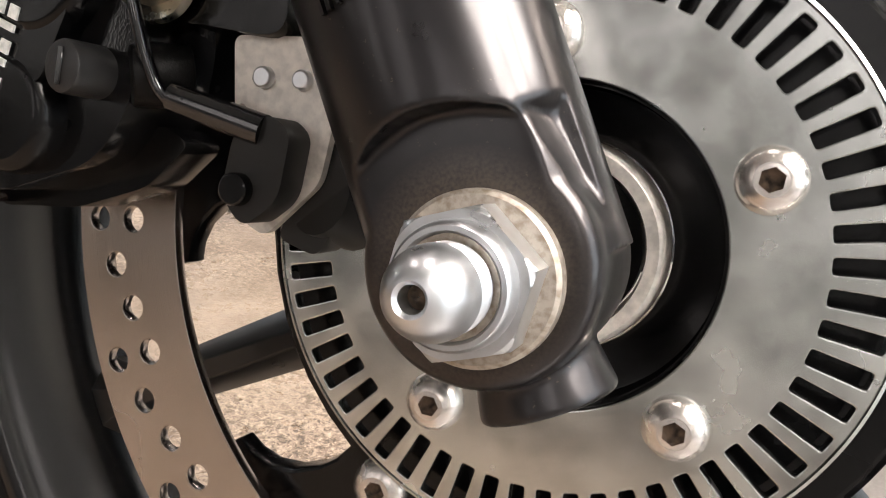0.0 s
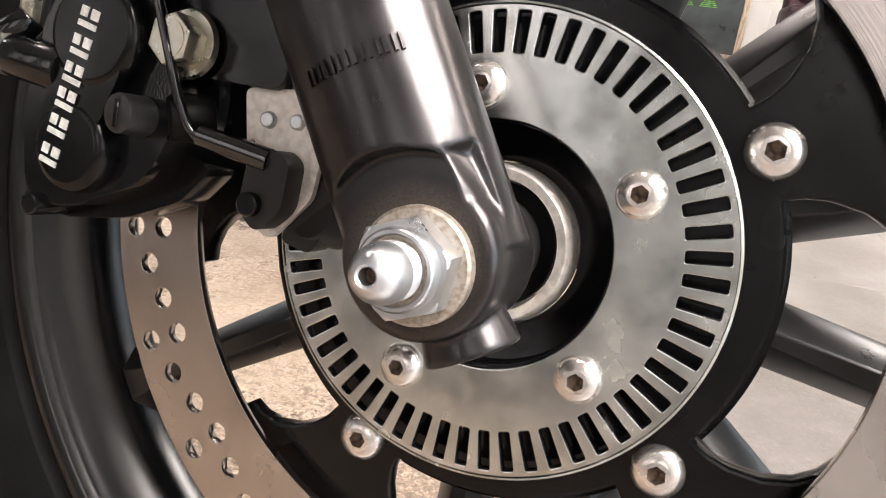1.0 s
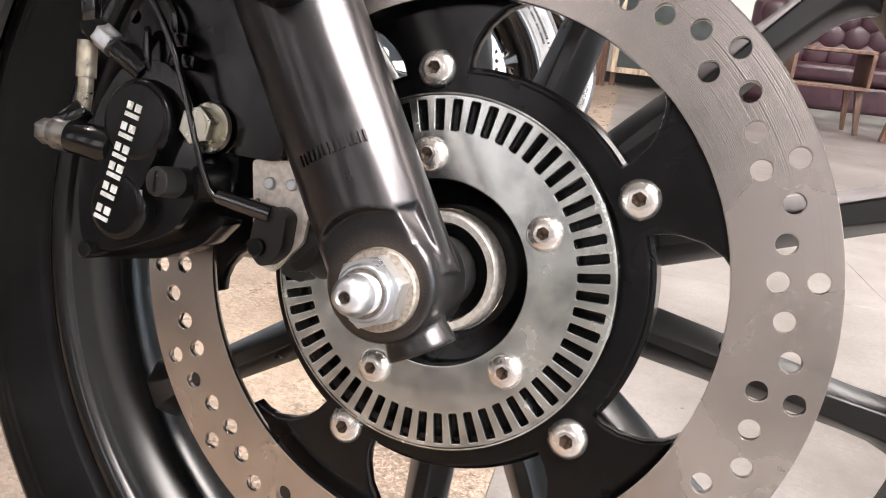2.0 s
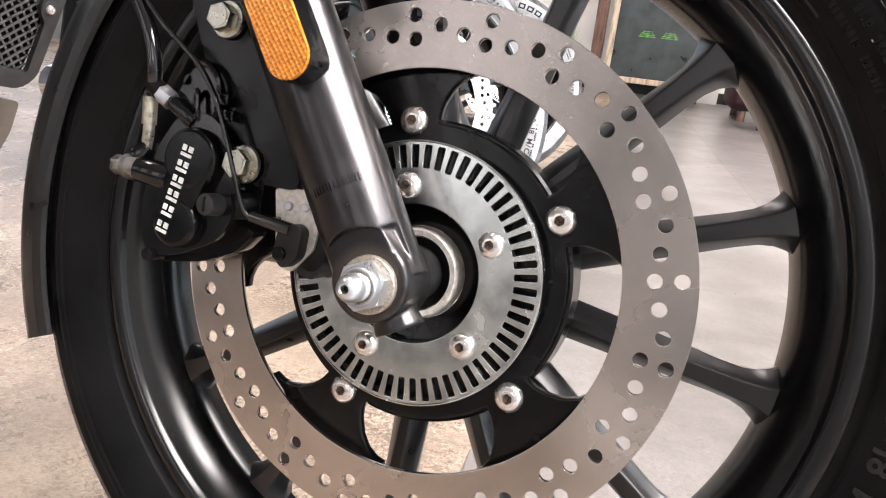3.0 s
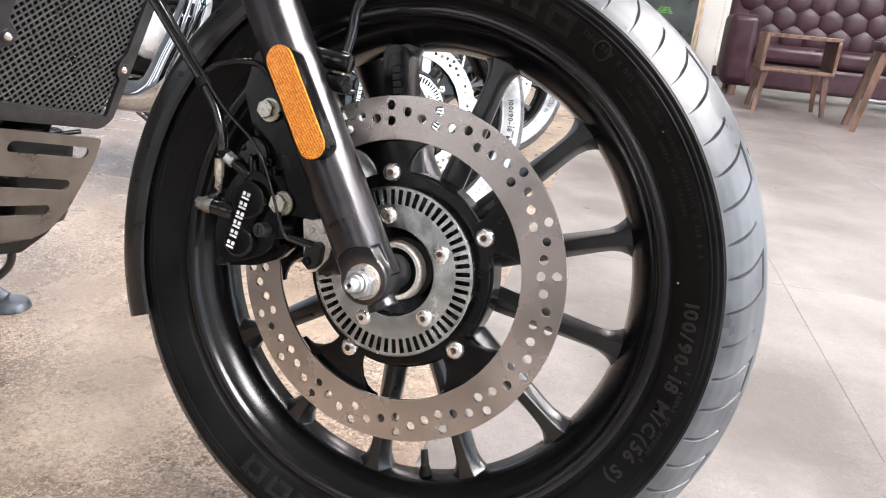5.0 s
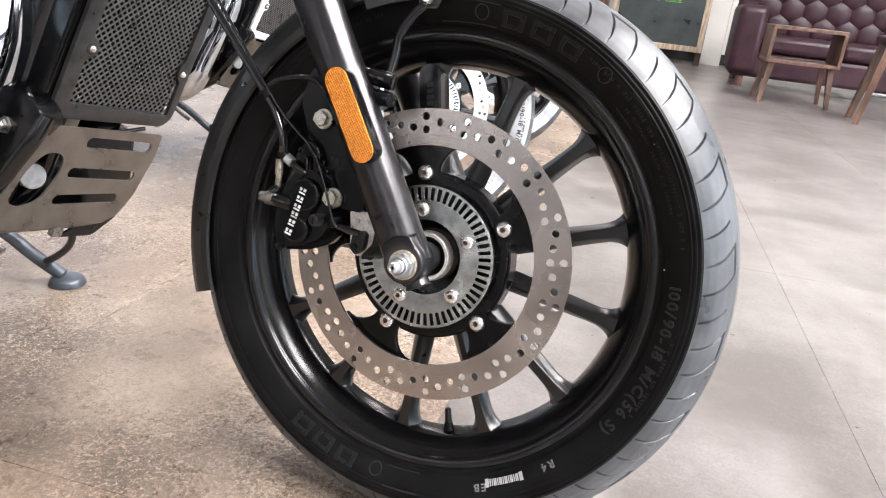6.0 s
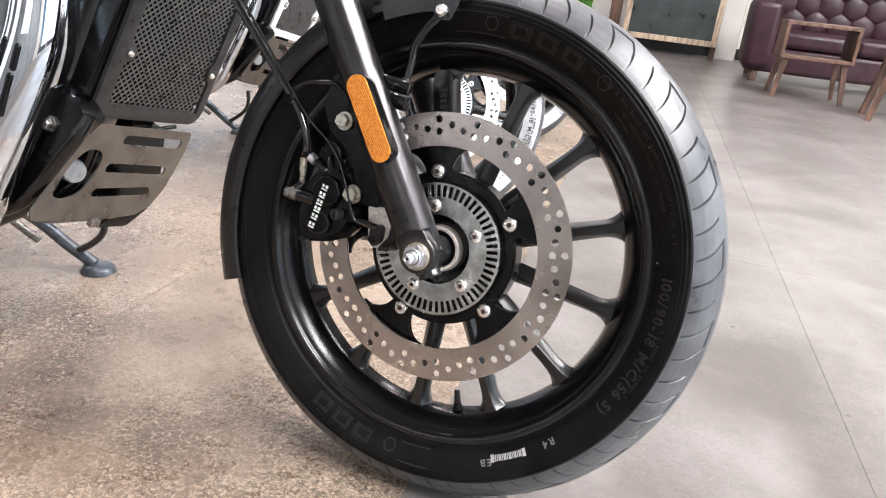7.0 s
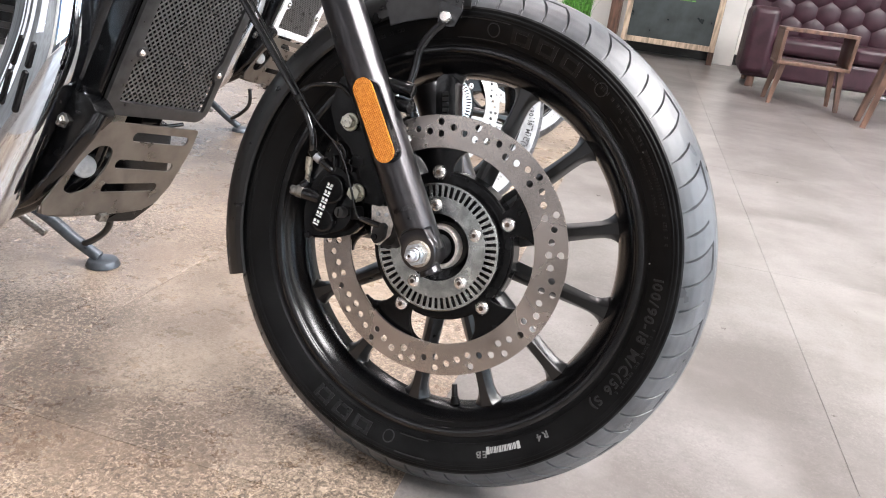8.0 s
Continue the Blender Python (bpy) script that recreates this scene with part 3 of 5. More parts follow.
small_print = random.Random(4)
for r, wide, first, last in ((0.2668, 0.0040, 60.0, 14.0), (0.2590, 0.0034, 47.0, 22.0), (0.2700, 0.0034, -6.0, -24.0), (0.2664, 0.0036, 140.0, 112.0)):
    a = first
    while a > last:
        sweep = small_print.uniform(0.30, 0.72)
        arc_bar(r, wide, a, sweep, relief_rubber, "small_letter", 0.0007, 2)
        a -= sweep + (0.28 if small_print.random() < 0.8 else 1.3)

# -- rim, hub and spokes --
rim_section = [(0.2425, 0.0225), (0.2425, 0.0262), (0.2360, 0.0290), (0.2345, 0.0330), (0.2200, 0.0400), (0.2200, 0.0740), (0.2345, 0.0810), (0.2425, 0.0880), (0.2425, 0.0915), (0.2370, 0.0915), (0.2310, 0.0850), (0.2145, 0.0760), (0.2085, 0.0690), (0.2088, 0.0660), (0.2096, 0.0600), (0.2112, 0.0525), (0.2126, 0.0487), (0.2156, 0.0443), (0.2190, 0.0397), (0.2227, 0.0350), (0.2264, 0.0309), (0.2290, 0.0287), (0.2306, 0.0275), (0.2318, 0.0262), (0.2330, 0.0240), (0.2350, 0.0224), (0.2380, 0.0216), (0.2408, 0.0217)]
rim = bpart("rim", lathe(rim_section, 200, closed=True), rim_black, "satin black cast alloy rim", 28)
hub_section = [(0.0405, 0.0090), (0.0610, 0.0090), (0.0615, 0.0160), (0.0760, 0.0160), (0.0765, 0.030), (0.070, 0.040), (0.066, 0.075), (0.060, 0.085), (0.034, 0.088), (0.034, 0.105), (0.030, 0.105), (0.0285, 0.020), (0.0405, 0.018)]
part("hub", lathe(hub_section, 96, closed=True), satin_black, rim, "black cast hub")
part("seal_ring", lathe([(0.0228, 0.0086), (0.0258, 0.0082), (0.0266, 0.0090), (0.0280, 0.021), (0.0218, 0.021)], 64, closed=True), bearing_steel, rim, "silver bearing ring")
part("dust_seal", lathe([(0.0105, 0.014), (0.0215, 0.0125), (0.0215, 0.02), (0.0105, 0.02)], 48, closed=True), rubber, rim)


def spoke_mesh():
    """A spoke along x: a narrow front rib, sides that slope back to the full width, flared into hub and rim."""
    bm = bmesh.new()
    rows = []
    for r, f, w in ((0.066, 0.0030, 0.0150), (0.085, 0.0028, 0.0128), (0.110, 0.0034, 0.0121), (0.150, 0.0042, 0.0110), (0.180, 0.0050, 0.0101), (0.192, 0.0054, 0.0104), (0.200, 0.0060, 0.0124), (0.206, 0.0068, 0.0158), (0.2105, 0.0080, 0.0205), (0.2145, 0.0095, 0.0255)):
        y0 = 0.0490
        e = 0.0009
        half = [(f - e, y0), (f - 0.3 * e, y0 + 0.0003), (f + 0.4 * e, y0 + 0.0009), (w - 0.0012, 0.0592), (w, 0.0618), (w * 0.96, 0.0660), (w * 0.78, 0.0740), (w * 0.66, 0.0755)]
        ring = [(-z, y) for z, y in half] + [(z, y) for z, y in half[::-1]]
        rows.append([bm.verts.new((r, y, z)) for z, y in ring])
    for p, q in zip(rows, rows[1:]):
        for i in range(len(p)):
            bm.faces.new((p[i], p[(i + 1) % len(p)], q[(i + 1) % len(p)], q[i]))
    bm.faces.new(rows[0])
    bm.faces.new(rows[-1])
    return finish("spoke", bm, spoke_black, 24)


SPOKES = 13
spoke_data = spoke_mesh()
for k in range(SPOKES):
    s = part("spoke", spoke_data, None, rim)
    s.matrix_local = turn(18.94 + k * 360 / SPOKES)
panel_turn = turn(18.94 + 3 * 360 / SPOKES)
badge = part("spoke_badge", plate([stadium(0.146, 0, 0.198, 0, 0.0128, 10)], 0.0358, 0.0640, bevel=0.0020), rim_black, rim, "widened spoke with a badge field")
badge.matrix_local = panel_turn
b = plate([stadium(0.148, 0, 0.194, 0, 0.0092, 8), stadium(0.148, 0, 0.194, 0, 0.0078, 8)], 0.0350, 0.0364)
p = part("spoke_panel", b, satin_black, rim)
p.matrix_local = panel_turn
for k in range(6):
    q = part("relief_bar", box(0.152 + k * 0.0066, 0.1568 + k * 0.0066, 0.0352, 0.0364, -0.0040, 0.0040, 0.0004), grey_relief, rim)
    q.matrix_local = panel_turn

valve_turn = turn(-76.5)
v = part("valve_stem", rod((0.2095, 0.056, 0), (0.200, 0.056, 0), 0.0070, 0.0045, 20), rubber, rim, "black rubber valve stem")
v.matrix_local = valve_turn
v = part("valve_cap", rod((0.184, 0.056, 0), (0.2005, 0.056, 0), 0.0036, 0.0042, 14, 0.0006), matt_plastic, rim)
v.matrix_local = valve_turn
for k in range(9):
    q = part("casting_mark", box(-0.0022, 0.0012, 0.0264, 0.0282, -0.0028, 0.0028), grey_relief, rim)
    q.matrix_local = turn(-75.2 - k * 1.15) @ Matrix.Translation((0.2285, 0.0042, 0))


# -- bolts: domed heads with a hexagon socket --
def socket_bolt(r, h):
    prof = [(0.0005, -h + 0.0018), (r * 0.46, -h + 0.0018), (r * 0.46, -h), (r * 0.50, -h), (r * 0.76, -h * 0.84), (r * 0.93, -h * 0.52), (r, -h * 0.2), (r, 0.0004)]
    bm = lathe(prof[2:], 28)
    hexa = [bm.verts.new((r * 0.37 * math.cos(math.pi / 3 * i), -h - 0.0001, r * 0.37 * math.sin(math.pi / 3 * i))) for i in range(6)]
    low = [bm.verts.new((v.co.x, -h + 0.0024, v.co.z)) for v in hexa]
    rimv = sorted([v for v in bm.verts if abs(v.co.y + h) < 1e-6], key=lambda v: math.atan2(v.co.z, v.co.x))
    es = [bm.edges.new((hexa[i], hexa[(i + 1) % 6])) for i in range(6)]
    for i in range(6):
        bm.faces.new((hexa[i], hexa[(i + 1) % 6], low[(i + 1) % 6], low[i]))
    es += [e for e in bm.edges if abs(e.verts[0].co.y + h) < 1e-6 and abs(e.verts[1].co.y + h) < 1e-6 and len(e.link_faces) == 1]
    bmesh.ops.triangle_fill(bm, use_beauty=True, edges=list(set(es)), normal=(0, -1, 0))
    return bm


def socket_floor(r, h):
    bm = bmesh.new()
    return plate([circle(0, 0, r * 0.37, 6)], -h + 0.0023, -h + 0.0030, bm)


def bolts(parent, name, count, radius, start, y, r, h, label, skip=()):
    head = finish(name, socket_bolt(r, h), stainless, 30)
    low = finish("socket", socket_floor(r, h), socket_dark, 0)
    for k in range(count):
        m = turn(start + k * 360 / count) @ Matrix.Translation((radius, y, 0)) @ Matrix.Rotation(0.7 * k, 4, "Y")
        o = part(name, head, None, parent, label)
        o.matrix_local = m
        o = part("socket", low, None, parent)
        o.matrix_local = m


# -- tone ring of the anti-lock brake --
SLOTS = 57
slot_loops = []
for k in range(SLOTS):
    a = radians(-167.0 + k * 360 / SLOTS)
    c, s = math.cos(a), math.sin(a)
    pts = rounded([(0.0622, -0.0019), (0.0755, -0.0021), (0.0755, 0.0021), (0.0622, 0.0019)], 0.0008, 2)
    slot_loops.append([(x * c - z * s, x * s + z * c) for x, z in pts])
tone = bpart("tone_ring", plate([circle(0, 0, 0.0775, 180), circle(0, 0, 0.0412, 90)] + slot_loops, 0.0046, 0.0088, bevel=0.0004), ring_steel, "polished steel sensor ring with radial slots", 30)
part("edge", lathe([(0.0776, 0.0042), (0.0784, 0.0046), (0.0786, 0.0056), (0.0786, 0.0100), (0.0776, 0.0100)], 160, closed=True), ring_steel, tone)
bolts(tone, "bolt", 5, 0.0519, 30.2, 0.0046, 0.0078, 0.0052, "stainless socket bolt")

# -- brake disc with its black carrier --
DISC_Y = 0.0093
hole_loops = []
for k in range(20):
    a = 10.2 + 18.0 * k
    flip = ((k + 1) // 2) % 2
    for r, da in ((0.1515, 0), (0.1375, 0), (0.1408 if not flip else 0.1455, -6.2), (0.1455 if not flip else 0.1408, -12.1)):
        q = radians(a + da)
        hole_loops.append(circle(r * math.cos(q), r * math.sin(q), 0.0041, 16))
disc = bpart("brake_disc", plate([circle(0, 0, 0.160, 220), circle(0, 0, 0.1205, 160)] + hole_loops, DISC_Y, DISC_Y + 0.0036, bevel=0.0004), disc_steel, "drilled stainless brake disc with turned grain", 30)


def carrier_outline():
    """A ring with five arms that reach under the disc's inner edge."""
    pts = []
    for k in range(5):
        c = 30.5 + 72 * k
        edge = [(9.6, 0.0900), (9.8, 0.0965), (10.8, 0.1030), (13.2, 0.1118), (16.2, 0.1185), (19.2, 0.1222), (22.0, 0.1238), (22.2, 0.1262)]
        arm = [(-32.0, 0.0900), (-25.0, 0.0900), (-17.0, 0.0900)] + [(-a, r) for a, r in edge]
        arm += [(a, 0.1262) for a in range(-18, 19, 4)]
        arm += edge[::-1] + [(17.0, 0.0900), (25.0, 0.0900), (34.0, 0.0900)]
        pts += [(r * math.cos(radians(c + a)), r * math.sin(radians(c + a))) for a, r in arm]
    return pts


carrier = part("carrier", plate([carrier_outline(), circle(0, 0, 0.0700, 96)], DISC_Y + 0.0088, DISC_Y + 0.0170, bevel=0.0012), satin_black, disc, "satin black five-armed disc carrier", 40)
for k in range(5):
    lip = [(0.0765, 0.0218), (0.0908, 0.0216), (0.0924, 0.0226), (0.0930, 0.0460), (0.0740, 0.0460), (0.0745, 0.0226)]
    part("hub_flange", lathe(lip, 40, 30.5 + 72 * k + 10.5, 30.5 + 72 * k + 64.0, closed=True), satin_black, disc, "satin black flange between the bolts")
part("hub_seat", lathe([(0.0735, 0.0195), (0.0900, 0.0195), (0.0900, 0.0440), (0.0735, 0.0440)], 120, closed=True), satin_black, disc)
bolts(disc, "bolt", 5, 0.0912, 30.5, DISC_Y + 0.0088, 0.0088, 0.0050, "stainless socket bolt")

# -- fork leg with its cast foot --
UP = Vector((-0.524, 0, 0.86)).normalized()
FOOT = Vector((0.0008, -0.0375, 0.0))
fork_bm = rod(FOOT + UP * 0.070, FOOT + UP * 0.62, 0.0241, 0.0246, 72)
fork = bpart("fork_leg", fork_bm, fork_paint, "dark metallic painted fork slider")
TOOL, FACE = 0.0275, -0.0548  # round tool clearance about the axle, and its flat floor


def inward(points):
    """Each side of a counter-clockwise outline: a point on it and the normal that points inside."""
    return [(Vector(a), Vector((a[1] - b[1], b[0] - a[0])).normalized()) for a, b in zip(points, points[1:] + points[:1])]


POCKET = inward([(0.0125, 0.0178), (0.0190, 0.0140), (0.0072, 0.0325), (0.0018, 0.0285)])  # hollow between the slider's edge and the boss


def cast_tube():
    """The slider's lower end: a round bar with a flat-bottomed clearance sunk round the axle."""
    bm = bmesh.new()
    side, front = Vector((UP.z, 0, -UP.x)), Vector((0, -1, 0))
    rows, steps, around = [], 260, 260
    for i in range(steps + 1):
        d = -0.004 + (0.078 + 0.004) * i / steps
        r = 0.0241
        row = []
        for k in range(around):
            a = 2 * math.pi * k / around
            q = FOOT + UP * d + side * (r * math.cos(a)) + front * (r * math.sin(a))
            far = math.hypot(q.x, q.z)
            if far < TOOL and q.y < FACE:
                q.y = FACE
            wall = min((q.x - p.x) * n_.x + (q.z - p.y) * n_.y for p, n_ in POCKET)  # how far inside the pocket
            if wall > 0 and q.y < -0.040:
                q.y = q.y + 0.0048 * (1 - (1 - min(1.0, wall / 0.0034)) ** 2)
            row.append(bm.verts.new(q))
        rows.append(row)
    for a, b in zip(rows, rows[1:]):
        for k in range(around):
            bm.faces.new((a[k], a[(k + 1) % around], b[(k + 1) % around], b[k]))
    bm.faces.new(rows[0])
    bm.faces.new(rows[-1])
    return bm


cast = cast_tube()
merge(cast, lathe([(0.0001, -0.0548), (0.0186, -0.0548), (0.0204, -0.0543), (0.0216, -0.0528), (0.0221, -0.0505), (0.0224, -0.0470), (0.0226, -0.020), (0.0180, -0.0140), (0.0001, -0.0140)], 72))
rod(FOOT + UP * 0.004, FOOT - UP * 0.0215, 0.0120, 0.0120, 48, bm=cast)
rod(FOOT - UP * 0.0150, FOOT - UP * 0.0284, 0.0116, 0.0138, 48, 0.0010, bm=cast)
foot = part("fork_foot", cast, fork_paint, fork, "dark cast axle boss with a flat machined face")
re = foot.modifiers.new("fuse", "REMESH")
re.mode, re.voxel_size, re.use_smooth_shade = "VOXEL", 0.0005, True
sm = foot.modifiers.new("soften", "SMOOTH")
sm.factor, sm.iterations = 0.5, 14
for k in range(7):
    a = radians(-112 + k * 9.8)
    side = Vector((UP.z, 0, -UP.x))
    n_ = side * math.sin(a + radians(90)) * 1.0 + Vector((0, -1, 0)) * math.cos(a + radians(90))
    c = FOOT + UP * 0.0520 + n_ * 0.0241
    m = Matrix.Translation(c) @ Matrix((side * math.cos(a + radians(90)) - Vector((0, -1, 0)) * math.sin(a + radians(90)), UP, n_)).transposed().to_4x4()
    marks = bmesh.new()
    for dx, wide, dz, tall in ((-0.0012, 0.0009, 0, 0.0052), (0.0010, 0.0011 + 0.0004 * (k % 2), 0, 0.0052)):
        merge(marks, box((dx - wide / 2) * 0.85, (dx + wide / 2) * 0.85, (dz - tall / 2) * 0.85, (dz + tall / 2) * 0.85, -0.0004, 0.0009), m)
    part("cast_mark", marks, fork_paint, fork, "raised cast mark", 0)

spacer = bpart("axle_spacer", rod((0, -0.014, 0), (0, 0.016, 0), 0.0165, n=40), matt_plastic, "black axle spacer")

# -- axle end, nut and washer --
axle = bpart("axle", lathe([(0.0020, -0.0790), (0.0021, -0.0826), (0.0027, -0.0832), (0.0036, -0.0829), (0.0054, -0.0812), (0.0067, -0.0785), (0.0072, -0.0762), (0.0073, -0.0742)], 48), zinc, "zinc-plated axle end with a centre hole")
axle.location = axle.location + Vector((0.0014, 0, -0.0012))
lathe_thread = []
for k in range(12):
    y = -0.0745 + k * 0.0009
    lathe_thread += [(0.00725, y), (0.00685, y + 0.00045)]
part("thread", lathe(lathe_thread, 48), zinc, axle)
part("centre_hole", lathe([(0.0001, -0.0800), (0.0019, -0.0795), (0.0021, -0.0782)], 24), socket_dark, axle)
part("locking_ring", lathe([(0.0084, -0.0650), (0.0084, -0.0690), (0.0088, -0.0696), (0.0096, -0.0696), (0.0101, -0.0690), (0.0104, -0.0676), (0.0107, -0.0650)], 56, closed=True), zinc, axle, "round collar of the lock nut")
part("locking_insert", lathe([(0.0070, -0.0660), (0.0070, -0.0684), (0.0083, -0.0686), (0.0083, -0.0660)], 40, closed=True), zinc_dull, axle)


def nut_mesh(r, y0, y1, hole):
    """A hexagon with its corners turned off round."""
    bm = bmesh.new()
    rows = []
    for y, k in ((y0, 0.905), (y0 + 0.0005, 0.97), (y0 + 0.0009, 1.0), (y1, 1.0)):
        row = []
        for i in range(72):
            a = 2 * math.pi * i / 72
            h = math.cos(math.pi / 6) / math.cos((a % (math.pi / 3)) - math.pi / 6)
            q = min(h, k) * r
            row.append(bm.verts.new((q * math.cos(a + 0.42), y, q * math.sin(a + 0.42))))
        rows.append(row)
    ring = [bm.verts.new((hole * math.cos(2 * math.pi * i / 72 + 0.42), y0, hole * math.sin(2 * math.pi * i / 72 + 0.42))) for i in range(72)]
    for a, b in zip([ring] + rows, rows):
        for i in range(72):
            bm.faces.new((a[i], a[(i + 1) % 72], b[(i + 1) % 72], b[i]))
    return bm


part("nut", nut_mesh(0.0134, -0.0660, -0.0578, 0.0080), zinc, axle, "zinc hexagon nut showing wear", 25)
part("washer", lathe([(0.0075, -0.0582), (0.0144, -0.0582), (0.0152, -0.0576), (0.0154, -0.0543), (0.0075, -0.0543)], 56, closed=True), zinc_dull, axle, "dusty steel washer")

# -- reflector on the fork --
ra, rb = Vector((-0.0935, 0, 0.1680)), Vector((-0.0540, 0, 0.1045))
refl = bpart("reflector", plate([stadium(ra.x, ra.z, rb.x, rb.z, 0.0126, 14)], -0.0735, -0.0540, bevel=0.001), gloss_black, "amber reflector in a black holder")
part("lens", plate([stadium(ra.x, ra.z, rb.x, rb.z, 0.0122, 14)], -0.0756, -0.0730, bevel=0.0010), amber, refl, "ribbed amber plastic lens")

# -- caliper bracket, caliper --
bracket = bpart("caliper_bracket", plate([rounded([(-0.066, 0.036), (-0.104, 0.036), (-0.122, 0.054), (-0.134, 0.085), (-0.146, 0.110), (-0.160, 0.140), (-0.152, 0.180), (-0.085, 0.180)], 0.008)], -0.0235, -0.010, bevel=0.002), satin_black, "black fork lug for the brake caliper")


def hex_bolt(x, z, y, r, parent, mat_, name="hex_bolt"):
    bm = plate([circle(x, z, r, 6, 0.35)], y - 0.0085, y, bevel=0.0007)
    merge(bm, plate([circle(x, z, r * 0.72, 24)], y - 0.0089, y - 0.007))
    o = part(name, bm, mat_, parent, "yellow-zinc hexagon bolt", 25)
    part("flange", lathe_at(x, z, [(0.0005, y - 0.0005), (r * 1.25, y - 0.0002), (r * 1.32, y + 0.001), (r * 1.32, y + 0.002)]), mat_, parent)
    return o


def lathe_at(x, z, profile, n=36):
    bm = lathe(profile, n)
    bmesh.ops.translate(bm, verts=bm.verts, vec=(x, 0, z))
    return bm


hex_bolt(-0.1035, 0.0457, -0.0275, 0.0086, bracket, zinc_yellow)
hex_bolt(-0.1283, 0.1272, -0.0275, 0.0084, bracket, zinc_yellow)

cal = bpart("brake_caliper", plate([rounded([(-0.163, -0.017), (-0.145, -0.018), (-0.112, -0.003), (-0.103, 0.012), (-0.101, 0.032), (-0.112, 0.060), (-0.128, 0.072), (-0.150, 0.068), (-0.163, 0.046), (-0.169, 0.010)], 0.008)], -0.031, -0.004, bevel=0.003), gloss_black, "black two-piston brake caliper")
part("outer_half", plate([rounded([(-0.156, -0.016), (-0.112, -0.012), (-0.104, 0.030), (-0.116, 0.066), (-0.142, 0.064), (-0.160, 0.020)], 0.010)], 0.020, 0.046, bevel=0.003), gloss_black, cal)
part("bridge", box(-0.172, -0.158, -0.026, 0.046, -0.006, 0.050, 0.005), gloss_black, cal)
for cx, cz, r in ((-0.1335, 0.0435, 0.0188), (-0.1385, 0.0050, 0.0160)):
    part("piston_cover", lathe_at(cx, cz, [(0.0003, -0.0385), (r - 0.0035, -0.0385), (r - 0.0016, -0.0378), (r - 0.0004, -0.0360), (r, -0.0335), (r + 0.0004, -0.028)], 56), satin_black, cal, "black round piston cover")
part("cover_web", plate([rounded([(-0.152, 0.012), (-0.126, 0.014), (-0.119, 0.034), (-0.149, 0.036)], 0.003)], -0.0378, -0.030, bevel=0.0015), satin_black, cal)
part("pad_carrier", plate([rounded([(-0.160, -0.0245), (-0.129, -0.0185), (-0.106, -0.008), (-0.094, 0.006), (-0.104, 0.010), (-0.130, -0.010), (-0.162, -0.014)], 0.004)], -0.018, -0.004, bevel=0.0015), satin_black, cal)
ma, mb = Vector((-0.1455, 0, -0.0025)), Vector((-0.1335, 0, 0.0510))
mdir = (mb - ma).normalized()
mside = Vector((mdir.z, 0, -mdir.x))
frame_m = Matrix((mdir, mside, Vector((0, -1, 0)))).transposed().to_4x4()
for k in range(6):
    at = (0.0, 0.0105, 0.0200, 0.0290, 0.0385, 0.0480)[k]
    mark = bmesh.new()
    for x0, x1, z0, z1 in ((0.0, 0.0019, -0.0038, 0.0040), (0.0032, 0.0066, -0.0038, -0.0010), (0.0032, 0.0066, 0.0008, 0.0040)):
        merge(mark, box(at + x0, at + x1, z0, z1, 0.0, 0.0006), Matrix.Translation(ma + Vector((0, -0.0384, 0))) @ frame_m)
    part("maker_mark", mark, white_print, cal, "white printed block mark", 0)
part("bleed_screw", rod((-0.1395, -0.028, 0.0645), (-0.1565, -0.030, 0.0745), 0.0052, 0.0046, 16, 0.0008), gloss_black, cal, "black bleed screw")
part("bleed_nut", rod((-0.1570, -0.030, 0.0747), (-0.1650, -0.031, 0.0795), 0.0062, n=6, bevel=0.0005), zinc, cal)
part("bleed_cap", rod((-0.1645, -0.031, 0.0792), (-0.1725, -0.032, 0.0845), 0.0060, 0.0046, 16, 0.0008), rubber, cal)
part("guide_pin", rod((-0.1155, -0.0410, 0.0195), (-0.1130, -0.018, 0.0195), 0.0066, 0.0070, 24, 0.001), frame_grey, cal, "black guide pin head")
part("pin_slot", box(-0.1162, -0.1148, -0.0416, -0.0405, 0.0150, 0.0240), gloss_black, cal)
part("guide_boot", rod((-0.1040, -0.031, 0.0205), (-0.0950, -0.020, 0.0230), 0.0075, 0.0085, 24, 0.001), rubber, cal)
part("banjo_bolt", rod((-0.1880, -0.036, 0.0315), (-0.1800, -0.035, 0.0320), 0.0062, n=6, bevel=0.0005), steel_dark, cal, "steel banjo bolt")
part("banjo_fitting", rod((-0.1805, -0.035, 0.0320), (-0.1705, -0.034, 0.0315), 0.0078, n=28, bevel=0.0008), steel_dark, cal)
part("banjo_neck", rod((-0.1720, -0.034, 0.0315), (-0.1480, -0.032, 0.0290), 0.0078, n=28, bevel=0.0008), gloss_black, cal)
part("banjo_eye", rod((-0.1755, -0.034, 0.0375), (-0.1700, -0.030, 0.0455), 0.0060, 0.0050, 18, 0.0008), gloss_black, cal)
part("pin_end", rod((-0.158, -0.034, -0.019), (-0.158, -0.014, -0.019), 0.0042, n=16, bevel=0.0008), gloss_black, cal)
part("bracket_tab", plate([rounded([(-0.158, 0.080), (-0.146, 0.100), (-0.132, 0.096), (-0.126, 0.086), (-0.126, 0.066), (-0.146, 0.070)], 0.005), circle(-0.1515, 0.0895, 0.0032, 14)], -0.026, -0.021, bevel=0.0008), gloss_black, cal)
